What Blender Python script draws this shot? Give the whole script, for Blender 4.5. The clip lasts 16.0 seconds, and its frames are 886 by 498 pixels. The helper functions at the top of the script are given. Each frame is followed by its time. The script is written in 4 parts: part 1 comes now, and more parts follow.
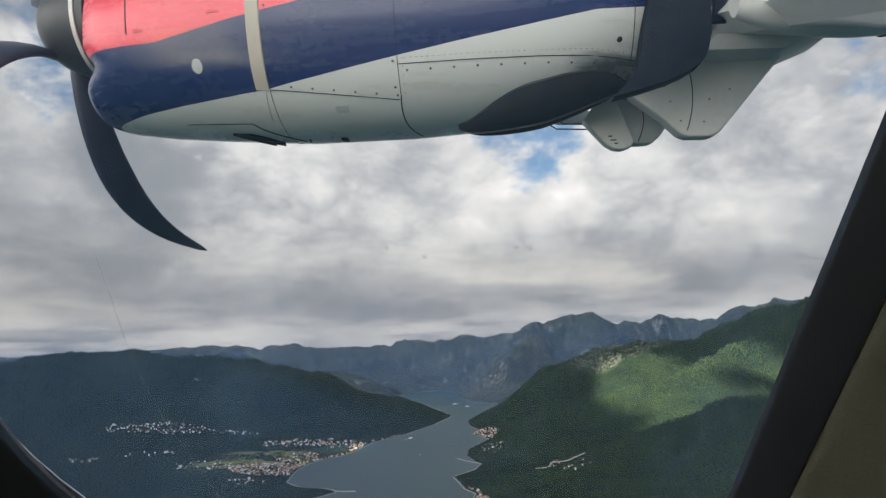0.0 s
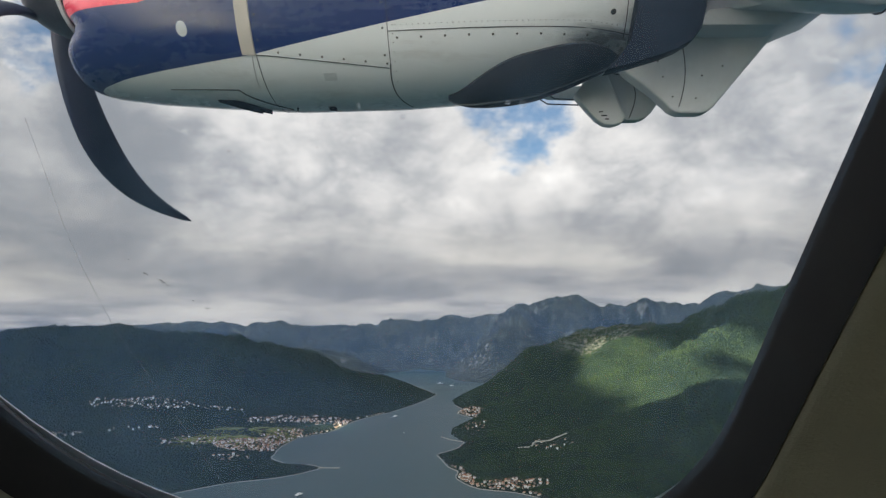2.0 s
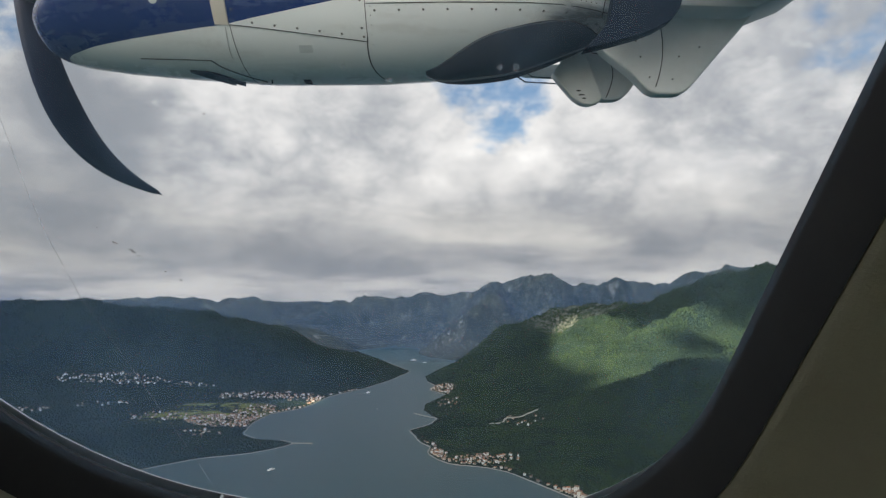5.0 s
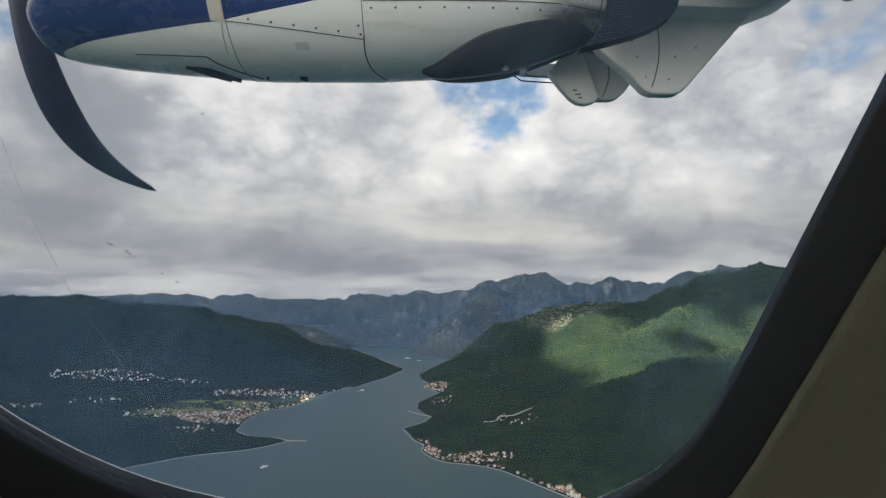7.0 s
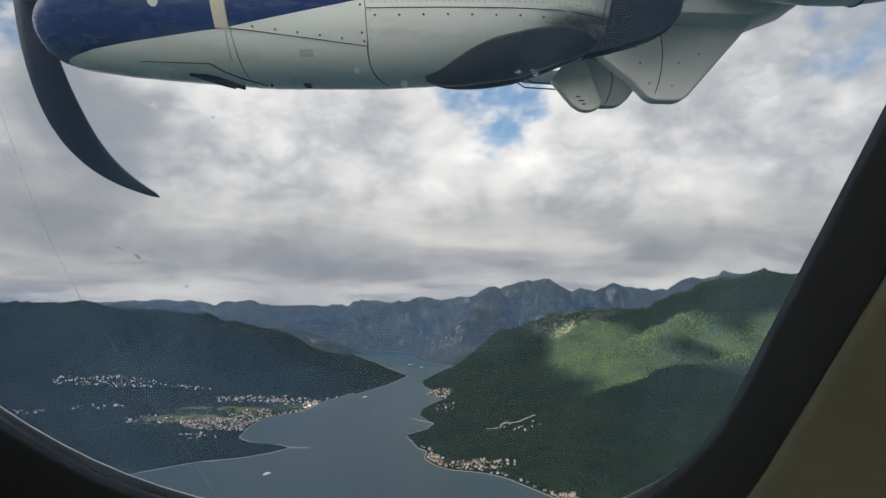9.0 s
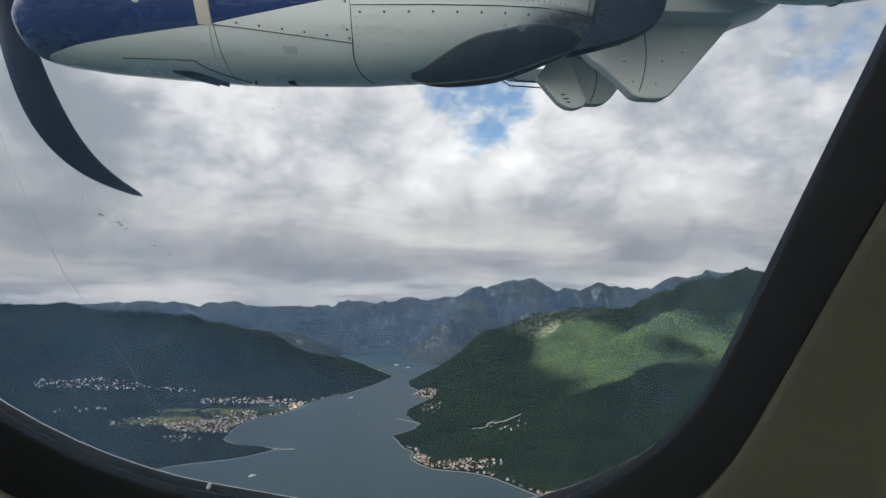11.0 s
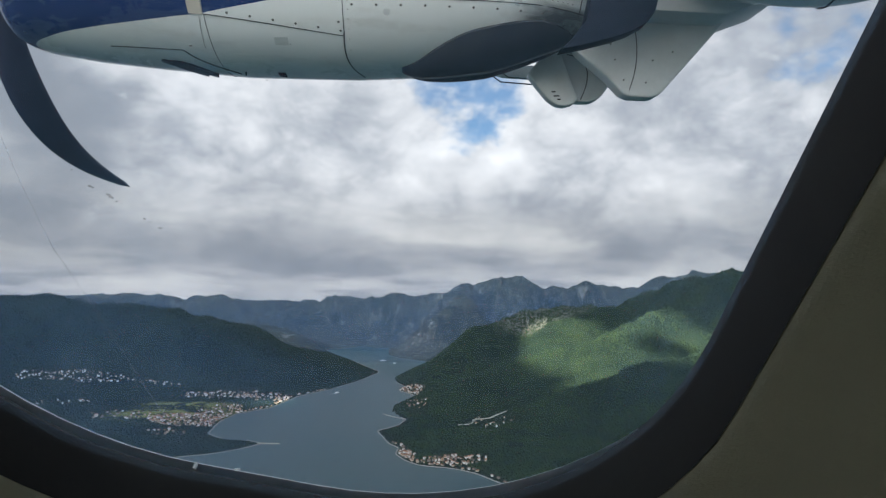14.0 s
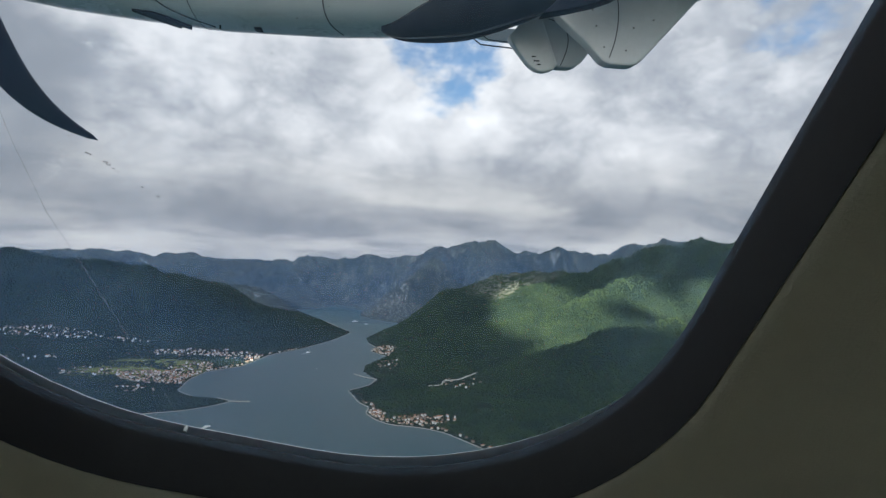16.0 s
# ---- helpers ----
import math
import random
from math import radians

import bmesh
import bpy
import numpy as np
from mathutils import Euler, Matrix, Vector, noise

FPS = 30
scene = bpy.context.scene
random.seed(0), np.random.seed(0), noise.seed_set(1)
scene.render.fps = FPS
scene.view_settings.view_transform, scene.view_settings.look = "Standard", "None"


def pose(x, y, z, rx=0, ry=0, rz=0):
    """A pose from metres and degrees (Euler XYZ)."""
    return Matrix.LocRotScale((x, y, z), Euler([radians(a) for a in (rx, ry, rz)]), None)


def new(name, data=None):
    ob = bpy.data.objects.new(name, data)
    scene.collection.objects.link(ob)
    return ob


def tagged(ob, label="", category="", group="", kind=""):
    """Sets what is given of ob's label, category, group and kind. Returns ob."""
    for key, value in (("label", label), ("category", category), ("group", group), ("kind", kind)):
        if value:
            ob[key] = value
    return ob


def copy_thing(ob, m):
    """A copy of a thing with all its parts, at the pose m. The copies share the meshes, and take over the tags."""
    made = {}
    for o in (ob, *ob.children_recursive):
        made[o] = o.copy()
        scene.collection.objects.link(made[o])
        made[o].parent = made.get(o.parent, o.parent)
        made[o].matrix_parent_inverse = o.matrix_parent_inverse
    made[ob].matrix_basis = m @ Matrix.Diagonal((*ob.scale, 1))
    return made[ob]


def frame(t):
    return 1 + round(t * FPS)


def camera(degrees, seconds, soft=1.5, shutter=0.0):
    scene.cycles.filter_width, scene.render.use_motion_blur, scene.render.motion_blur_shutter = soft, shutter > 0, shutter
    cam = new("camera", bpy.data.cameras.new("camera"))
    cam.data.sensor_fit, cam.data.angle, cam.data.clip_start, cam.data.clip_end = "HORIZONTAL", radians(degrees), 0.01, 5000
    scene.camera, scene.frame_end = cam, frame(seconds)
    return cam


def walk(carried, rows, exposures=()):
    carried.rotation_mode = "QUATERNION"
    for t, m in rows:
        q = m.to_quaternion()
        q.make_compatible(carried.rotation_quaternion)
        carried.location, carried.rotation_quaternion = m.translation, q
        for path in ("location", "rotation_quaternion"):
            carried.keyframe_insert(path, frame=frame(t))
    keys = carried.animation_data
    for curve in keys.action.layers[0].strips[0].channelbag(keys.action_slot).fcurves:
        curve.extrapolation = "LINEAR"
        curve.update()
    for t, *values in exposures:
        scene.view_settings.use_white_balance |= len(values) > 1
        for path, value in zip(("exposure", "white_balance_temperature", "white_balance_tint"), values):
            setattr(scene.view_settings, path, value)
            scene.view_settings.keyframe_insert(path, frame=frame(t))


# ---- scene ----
cam = camera(68.0, 16.0, soft=1.35)
walk(cam, [
    (0.0, pose(0.0151, -0.0475, 260.0382, 98.372, 1.798, 6.076)),
    (0.5, pose(0.0143, -0.0367, 260.0264, 97.842, 1.566, 5.735)),
    (1.0, pose(0.0135, -0.0259, 260.0145, 97.325, 1.140, 5.305)),
    (1.5, pose(0.0135, -0.0216, 260.0121, 96.991, 0.928, 5.118)),
    (2.0, pose(0.0136, -0.0174, 260.0095, 96.609, 0.855, 4.856)),
    (2.5, pose(0.0137, -0.0132, 260.0072, 96.357, 0.669, 4.509)),
    (3.0, pose(0.0131, -0.0129, 260.0074, 96.020, 0.638, 4.141)),
    (3.5, pose(0.0125, -0.0127, 260.0075, 95.590, 0.620, 3.733)),
    (4.0, pose(0.0120, -0.0125, 260.0073, 95.030, 0.553, 3.238)),
    (6.5, pose(0.0073, -0.0081, 260.0106, 94.527, 0.133, 2.214)),
    (7.0, pose(0.0076, -0.0079, 260.0104, 94.488, 0.044, 2.117)),
    (7.5, pose(0.0078, -0.0076, 260.0102, 94.411, 0.014, 1.995)),
    (8.0, pose(0.0079, -0.0073, 260.0105, 94.562, 0.086, 2.237)),
    (8.5, pose(0.0066, -0.0071, 260.0103, 94.894, -0.138, 2.372)),
    (9.0, pose(0.0053, -0.0070, 260.0097, 95.046, 0.028, 2.372)),
    (11.5, pose(0.0046, -0.0048, 259.9974, 95.051, 0.138, 0.842)),
    (12.0, pose(0.0041, -0.0045, 259.9968, 95.196, -0.144, 0.628)),
    (12.5, pose(0.0036, -0.0045, 259.9956, 95.053, -0.229, 0.388)),
    (13.0, pose(0.0031, -0.0044, 259.9942, 94.873, -0.248, 0.292)),
    (13.5, pose(0.0034, -0.0048, 259.9938, 94.833, -0.380, 0.237)),
    (14.0, pose(0.0038, -0.0052, 259.9932, 94.730, -0.465, 0.058)),
    (14.5, pose(0.0042, -0.0056, 259.9921, 94.380, -0.437, -0.205)),
    (15.0, pose(0.0025, -0.0067, 259.9929, 93.418, -1.018, -0.870)),
    (15.5, pose(-0.0001, -0.0080, 259.9942, 92.309, -1.273, -1.847)),
    (16.0, pose(-0.0037, -0.0096, 259.9967, 91.540, -1.686, -2.297)),
], exposures=[(0.0, 0.36, 6450, 10), (9.0, 0.40, 6450, 10), (11.5, 0.43, 6150, 9), (16.0, 0.44, 5950, 9)])

# the aircraft's own axes (x aft, y starboard, z up) and those of the cabin window
CABIN = pose(0, 0, 260, 4.500, 0, 2.000)
WINDOW = CABIN @ pose(-0.0444, 0.1637, 0.0617, 34.662, 9.462, -2.728)
WIN_R = 0.1199
WIN_W, WIN_H = 0.1520, 0.2066

# ---- light ----
SUN_DIR = Vector((-0.45, -0.72, 0.53)).normalized()
sun = new("sun", bpy.data.lights.new("sun", "SUN"))
sun.data.energy, sun.data.angle, sun.data.color = 14.0, radians(0.9), (1.0, 0.87, 0.58)
sun.matrix_world = Matrix.Translation((0, 0, 3000)) @ SUN_DIR.to_track_quat("Z", "Y").to_matrix().to_4x4()


class Nodes:
    """Short hand for a node tree."""

    def __init__(self, tree):
        self.tree = tree
        tree.nodes.clear()

    def add(self, kind, **props):
        n = self.tree.nodes.new(kind)
        for k, v in props.items():
            if k == "operation":
                n.operation = v
            elif k == "data_type":
                n.data_type = v
            elif k == "blend_type":
                n.blend_type = v
            elif k == "feature":
                n.feature = v
        return n

    def put(self, socket, value):
        if value is None:
            return
        if isinstance(value, bpy.types.NodeSocket):
            self.tree.links.new(value, socket)
        else:
            socket.default_value = value

    def math(self, op, a, b=None, c=None, clamp=False):
        n = self.add("ShaderNodeMath", operation=op)
        n.use_clamp = clamp
        for s, v in zip(n.inputs, (a, b, c)):
            self.put(s, v)
        return n.outputs[0]

    def noise(self, vec, scale, detail=4.0, rough=0.55, distort=0.0):
        n = self.add("ShaderNodeTexNoise")
        self.put(n.inputs["Vector"], vec)
        for k, v in (("Scale", scale), ("Detail", detail), ("Roughness", rough), ("Distortion", distort)):
            self.put(n.inputs[k], v)
        return n.outputs["Fac"]

    def mix(self, fac, a, b):
        n = self.add("ShaderNodeMix", data_type="RGBA")
        self.put(n.inputs[0], fac)
        for s, v in ((n.inputs[6], a), (n.inputs[7], b)):
            self.put(s, (*v, 1.0) if isinstance(v, tuple) and len(v) == 3 else v)
        return n.outputs[2]

    def step(self, v, lo, hi):
        n = self.add("ShaderNodeMapRange")
        n.interpolation_type = "SMOOTHSTEP"
        for k, x in (("Value", v), ("From Min", lo), ("From Max", hi)):
            self.put(n.inputs[k], x)
        return n.outputs[0]

    def xyz(self, vec):
        n = self.add("ShaderNodeSeparateXYZ")
        self.put(n.inputs[0], vec)
        return n.outputs

    def join(self, x, y, z):
        n = self.add("ShaderNodeCombineXYZ")
        for s, v in zip(n.inputs, (x, y, z)):
            self.put(s, v)
        return n.outputs[0]

    def where(self, kind="Object"):
        return self.add("ShaderNodeTexCoord").outputs[kind]

    def bump(self, height, strength, distance):
        n = self.add("ShaderNodeBump")
        for k, v in (("Height", height), ("Strength", strength), ("Distance", distance)):
            self.put(n.inputs[k], v)
        return n.outputs[0]


def sky_world():
    world = bpy.data.worlds.new("cloudy_sky")
    world.use_nodes = True
    scene.world = world
    k = Nodes(world.node_tree)
    d = k.where("Generated")
    x, y, z = k.xyz(d)
    sky = k.add("ShaderNodeTexSky")
    sky.sky_type, sky.sun_disc = "NISHITA", False
    sky.sun_elevation = math.asin(SUN_DIR.z)
    sky.sun_rotation = math.atan2(SUN_DIR.x, SUN_DIR.y)
    blue = k.add("ShaderNodeVectorMath", operation="MULTIPLY")
    k.put(blue.inputs[0], sky.outputs[0])
    k.put(blue.inputs[1], (0.058, 0.078, 0.088))
    up = k.math("MAXIMUM", z, 0.0)
    den = k.math("ADD", up, 0.20)
    u, v = k.math("DIVIDE", x, den), k.math("DIVIDE", y, den)
    flat = k.join(u, v, 0.0)
    puff = k.join(k.math("MULTIPLY", x, 3.2), k.math("MULTIPLY", y, 3.2), k.math("MULTIPLY", z, 4.8))
    # the deck seen from below: wide masses, streaks drawn out towards the horizon, small billows
    mass = k.noise(flat, 0.62, 4.0, 0.52, 0.6)
    streak = k.noise(flat, 1.7, 8.0, 0.56, 0.6)
    mid = k.noise(puff, 1.35, 8.0, 0.54, 0.25)
    fine = k.noise(puff, 6.0, 7.0, 0.62, 0.4)
    tone = k.math("ADD", k.math("ADD", k.math("MULTIPLY", mass, 0.26), k.math("MULTIPLY", streak, 0.10)), k.math("ADD", k.math("MULTIPLY", mid, 0.56), k.math("MULTIPLY", fine, 0.08)))
    lump = k.math("ABSOLUTE", k.math("SUBTRACT", k.math("MULTIPLY", k.noise(puff, 2.3, 8.0, 0.56, 0.15), 2.0), 1.0))
    tone = k.math("ADD", tone, k.math("MULTIPLY", k.math("SUBTRACT", lump, 0.16), 0.26))
    # a heavier bank of cloud low in the north-west
    bank = k.add("ShaderNodeVectorMath", operation="DISTANCE")
    k.put(bank.inputs[0], d)
    k.put(bank.inputs[1], (-0.655, 0.74, 0.14))
    heavy = k.step(k.math("ADD", bank.outputs["Value"], k.math("MULTIPLY", k.math("SUBTRACT", mid, 0.5), 0.5)), 0.42, 0.08)
    tone = k.math("SUBTRACT", tone, k.math("MULTIPLY", heavy, 0.05))
    tone = k.math("SUBTRACT", tone, k.math("MULTIPLY", x, 0.085))
    lit = k.step(tone, 0.37, 0.59)
    cloud = k.mix(lit, (0.33, 0.343, 0.362), (0.70, 0.686, 0.665))
    cloud = k.mix(k.math("MULTIPLY", k.step(tone, 0.55, 0.66), 0.8), cloud, (0.93, 0.91, 0.875))
    cloud = k.mix(k.math("MULTIPLY", heavy, 0.6), cloud, (0.18, 0.197, 0.22))
    crest = k.step(k.noise(puff, 3.4, 9.0, 0.64, 0.5), 0.62, 0.72)
    cloud = k.mix(k.math("MULTIPLY", crest, 0.25), cloud, (0.98, 0.955, 0.91))
    # grey base low over the mountains, with cream-lit rolls between the streaks
    rolls = k.noise(k.join(k.math("MULTIPLY", x, 2.6), k.math("MULTIPLY", y, 2.6), k.math("MULTIPLY", z, 11.0)), 1.3, 6.0, 0.52, 0.5)
    base = k.mix(k.step(rolls, 0.40, 0.68), (0.175, 0.186, 0.203), (0.44, 0.425, 0.395))
    cloud = k.mix(k.math("MULTIPLY", k.step(z, 0.23, 0.05), 0.80), cloud, base)
    glow = k.math("MULTIPLY", k.step(z, 0.062, 0.028), k.step(k.noise(k.join(k.math("MULTIPLY", x, 4.0), k.math("MULTIPLY", y, 4.0), k.math("MULTIPLY", z, 30.0)), 1.1, 6.0, 0.6), 0.40, 0.60))
    cloud = k.mix(k.math("MULTIPLY", glow, 0.55), cloud, (0.62, 0.592, 0.545))
    # unseen cloud towards the hidden sun, made brighter to light the nacelle
    toward = k.add("ShaderNodeVectorMath", operation="DOT_PRODUCT")
    k.put(toward.inputs[0], d)
    k.put(toward.inputs[1], tuple(SUN_DIR))
    cloud = k.mix(k.math("MULTIPLY", k.step(toward.outputs["Value"], 0.35, 0.95), 0.9), cloud, (3.4, 3.25, 3.0))
    # holes in the deck
    rag = k.math("MULTIPLY", k.math("SUBTRACT", k.noise(puff, 2.6, 8.0, 0.58, 0.1), 0.5), 2.4)
    hole = k.math("MULTIPLY", k.step(k.noise(puff, 1.05, 8.0, 0.6, 0.4), 0.80, 0.88), 0.5)
    for a, e, width, gain in HOLES:
        c = (math.sin(radians(a)) * math.cos(radians(e)), math.cos(radians(a)) * math.cos(radians(e)), math.sin(radians(e)))
        dist = k.add("ShaderNodeVectorMath", operation="DISTANCE")
        k.put(dist.inputs[0], d)
        k.put(dist.inputs[1], c)
        near = k.step(dist.outputs["Value"], width, width * 0.25)
        hole = k.math("MAXIMUM", hole, k.step(k.math("ADD", k.math("MULTIPLY", near, gain), rag), 0.45, 0.95))
    hole = k.math("MULTIPLY", hole, k.step(z, 0.10, 0.20))
    col = k.mix(k.math("MULTIPLY", hole, 0.9), cloud, blue.outputs[0])
    bg = k.add("ShaderNodeBackground")
    k.put(bg.inputs[0], col)
    k.put(bg.inputs[1], 1.0)
    out = k.add("ShaderNodeOutputWorld")
    k.put(out.inputs[0], bg.outputs[0])


# azimuth, elevation, width, strength of the gaps in the cloud
HOLES = [(2.0, 18.5, 0.14, 1.0), (-40.0, 22.0, 0.15, 0.60), (31.0, 21.0, 0.12, 0.60)]
sky_world()


# ---- materials ----
def material(name, color, rough=0.6, metal=0.0, second=None, scale=3.0, amount=0.5, bump=0.0, bump_scale=20.0, coat=0.0, spec=0.5):
    """A surface with variation at two scales."""
    m = bpy.data.materials.new(name)
    m.use_nodes = True
    k = Nodes(m.node_tree)
    p = k.add("ShaderNodeBsdfPrincipled")
    o = k.where()
    second = second or tuple(c * 0.72 for c in color)
    big, small = k.noise(o, scale, 5.0, 0.6), k.noise(o, scale * 9.0, 4.0, 0.6)
    f = k.step(k.math("ADD", k.math("MULTIPLY", big, 0.65), k.math("MULTIPLY", small, 0.35)), 0.38, 0.64)
    k.put(p.inputs["Base Color"], k.mix(k.math("MULTIPLY", f, amount), color, second))
    k.put(p.inputs["Roughness"], k.math("ADD", rough, k.math("MULTIPLY", k.math("SUBTRACT", small, 0.5), 0.2)))
    p.inputs["Metallic"].default_value = metal
    p.inputs["Coat Weight"].default_value = coat
    p.inputs["Specular IOR Level"].default_value = spec
    if bump:
        k.put(p.inputs["Normal"], k.bump(k.noise(o, bump_scale, 4.0, 0.6), bump, 0.01))
    k.put(k.add("ShaderNodeOutputMaterial").inputs[0], p.outputs[0])
    return m


def livery():
    """Red over navy over pale grey paint, split along two rising lines; grime streaks and gloss."""
    m = bpy.data.materials.new("aircraft_livery")
    m.use_nodes = True
    k = Nodes(m.node_tree)
    o = k.where()
    x, y, z = k.xyz(o)
    from_front = k.math("ADD", x, 0.900)
    white_line = k.math("ADD", 0.938, k.math("MAXIMUM", k.math("MULTIPLY", from_front, 0.160), k.math("MULTIPLY", from_front, 0.068)))
    from_nose = k.math("ADD", x, 0.909)
    red_line = k.math("MAXIMUM", k.math("ADD", 1.230, k.math("MULTIPLY", from_nose, 0.185)), 1.148)
    above_white = k.math("GREATER_THAN", z, white_line)
    above_red = k.math("MULTIPLY", k.math("GREATER_THAN", z, red_line), k.math("LESS_THAN", x, 0.2))
    grime = k.noise(k.join(k.math("MULTIPLY", x, 0.8), y, k.math("MULTIPLY", z, 6.0)), 3.0, 6.0, 0.65)
    speck = k.noise(o, 38.0, 3.0, 0.6)
    dirt = k.step(k.math("ADD", k.math("MULTIPLY", grime, 0.75), k.math("MULTIPLY", speck, 0.25)), 0.44, 0.70)
    pale = k.mix(k.math("MULTIPLY", dirt, 0.5), (0.72, 0.745, 0.745), (0.48, 0.475, 0.455))
    navy = k.mix(k.math("MULTIPLY", dirt, 0.5), (0.012, 0.028, 0.120), (0.030, 0.046, 0.120))
    red = k.mix(k.math("MULTIPLY", dirt, 0.4), (0.82, 0.065, 0.11), (0.70, 0.09, 0.12))
    col = k.mix(above_red, k.mix(above_white, pale, navy), red)
    # soot trailing aft of the exhaust
    sx, sz = k.math("DIVIDE", k.math("SUBTRACT", x, 0.62), 0.26), k.math("DIVIDE", k.math("SUBTRACT", z, 0.968), 0.062)
    soot = k.step(k.math("ADD", k.math("ADD", k.math("MULTIPLY", sx, sx), k.math("MULTIPLY", sz, sz)), k.math("MULTIPLY", k.math("SUBTRACT", grime, 0.5), 2.0)), 1.3, 0.1)
    col = k.mix(k.math("MULTIPLY", soot, 0.85), col, (0.03, 0.032, 0.036))
    p = k.add("ShaderNodeBsdfPrincipled")
    k.put(p.inputs["Base Color"], col)
    k.put(p.inputs["Roughness"], k.math("ADD", 0.24, k.math("MULTIPLY", dirt, 0.22)))
    p.inputs["Coat Weight"].default_value = 0.30
    k.put(p.inputs["Normal"], k.bump(k.noise(o, 5.0, 3.0, 0.5), 0.08, 0.02))
    k.put(k.add("ShaderNodeOutputMaterial").inputs[0], p.outputs[0])
    return m


def land_material():
    """Mediterranean forest, far scrubland greyed for haze, and bare limestone, by height noise and region."""
    m = bpy.data.materials.new("wooded_hills")
    m.use_nodes = True
    k = Nodes(m.node_tree)
    g = k.add("ShaderNodeNewGeometry").outputs["Position"]
    x, y, z = k.xyz(g)
    a, b, c = k.noise(g, 0.004, 5.0, 0.6), k.noise(g, 0.03, 5.0, 0.65), k.noise(g, 0.22, 3.0, 0.6)
    f = k.step(k.math("ADD", k.math("MULTIPLY", a, 0.4), k.math("ADD", k.math("MULTIPLY", b, 0.35), k.math("MULTIPLY", c, 0.25))), 0.40, 0.62)
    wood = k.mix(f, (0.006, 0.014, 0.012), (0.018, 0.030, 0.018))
    hazed_scrub = k.mix(f, (0.022, 0.033, 0.034), (0.050, 0.062, 0.056))
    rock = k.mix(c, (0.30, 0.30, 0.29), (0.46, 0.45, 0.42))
    # ground colour turns paler and greyer with distance, in place of haze
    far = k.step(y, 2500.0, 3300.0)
    base = k.mix(far, wood, hazed_scrub)
    # pale crags on the steep flank beyond the strait
    dx = k.math("DIVIDE", k.math("SUBTRACT", x, -115.0), 120.0)
    dy = k.math("DIVIDE", k.math("SUBTRACT", y, 3300.0), 260.0)
    rad = k.math("ADD", k.math("MULTIPLY", dx, dx), k.math("MULTIPLY", dy, dy))
    crag = k.math("MULTIPLY", k.step(rad, 1.6, 0.1), k.step(k.noise(k.join(k.math("MULTIPLY", x, 1.6), y, k.math("MULTIPLY", z, 0.5)), 0.032, 9.0, 0.72, 0.6), 0.52, 0.62))
    crag2 = k.math("MULTIPLY", k.step(y, 2700.0, 3300.0), k.step(k.noise(k.join(k.math("MULTIPLY", x, 1.8), y, k.math("MULTIPLY", z, 0.6)), 0.011, 10.0, 0.74, 0.8), 0.53, 0.68))
    base = k.mix(k.math("MAXIMUM", k.math("MULTIPLY", crag, 0.45), k.math("MULTIPLY", crag2, 0.36)), base, rock)
    # stony ground near the ridge top towards the strait
    ex = k.math("DIVIDE", k.math("SUBTRACT", x, 400.0), 210.0)
    ey = k.math("DIVIDE", k.math("SUBTRACT", y, 2600.0), 120.0)
    crest = k.math("MULTIPLY", k.step(k.math("ADD", k.math("MULTIPLY", ex, ex), k.math("MULTIPLY", ey, ey)), 1.3, 0.2), k.step(k.noise(g, 0.10, 6.0, 0.75), 0.42, 0.58))
    base = k.mix(k.math("MULTIPLY", crest, 0.5), base, (0.24, 0.24, 0.22))
    # meadows and gardens between the houses
    mx = k.math("DIVIDE", k.math("SUBTRACT", x, -620.0), 150.0)
    my = k.math("DIVIDE", k.math("SUBTRACT", y, 1540.0), 170.0)
    mead = k.math("MULTIPLY", k.step(k.math("ADD", k.math("MULTIPLY", mx, mx), k.math("MULTIPLY", my, my)), 1.3, 0.2), k.step(b, 0.40, 0.50))
    base = k.mix(mead, base, k.mix(c, (0.12, 0.15, 0.045), (0.21, 0.20, 0.075)))
    p = k.add("ShaderNodeBsdfPrincipled")
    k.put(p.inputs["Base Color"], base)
    p.inputs["Roughness"].default_value = 0.95
    p.inputs["Specular IOR Level"].default_value = 0.1
    k.put(p.inputs["Normal"], k.bump(k.math("ADD", k.math("MULTIPLY", b, 2.0), c), 0.8, 5.0))
    k.put(k.add("ShaderNodeOutputMaterial").inputs[0], p.outputs[0])
    return m


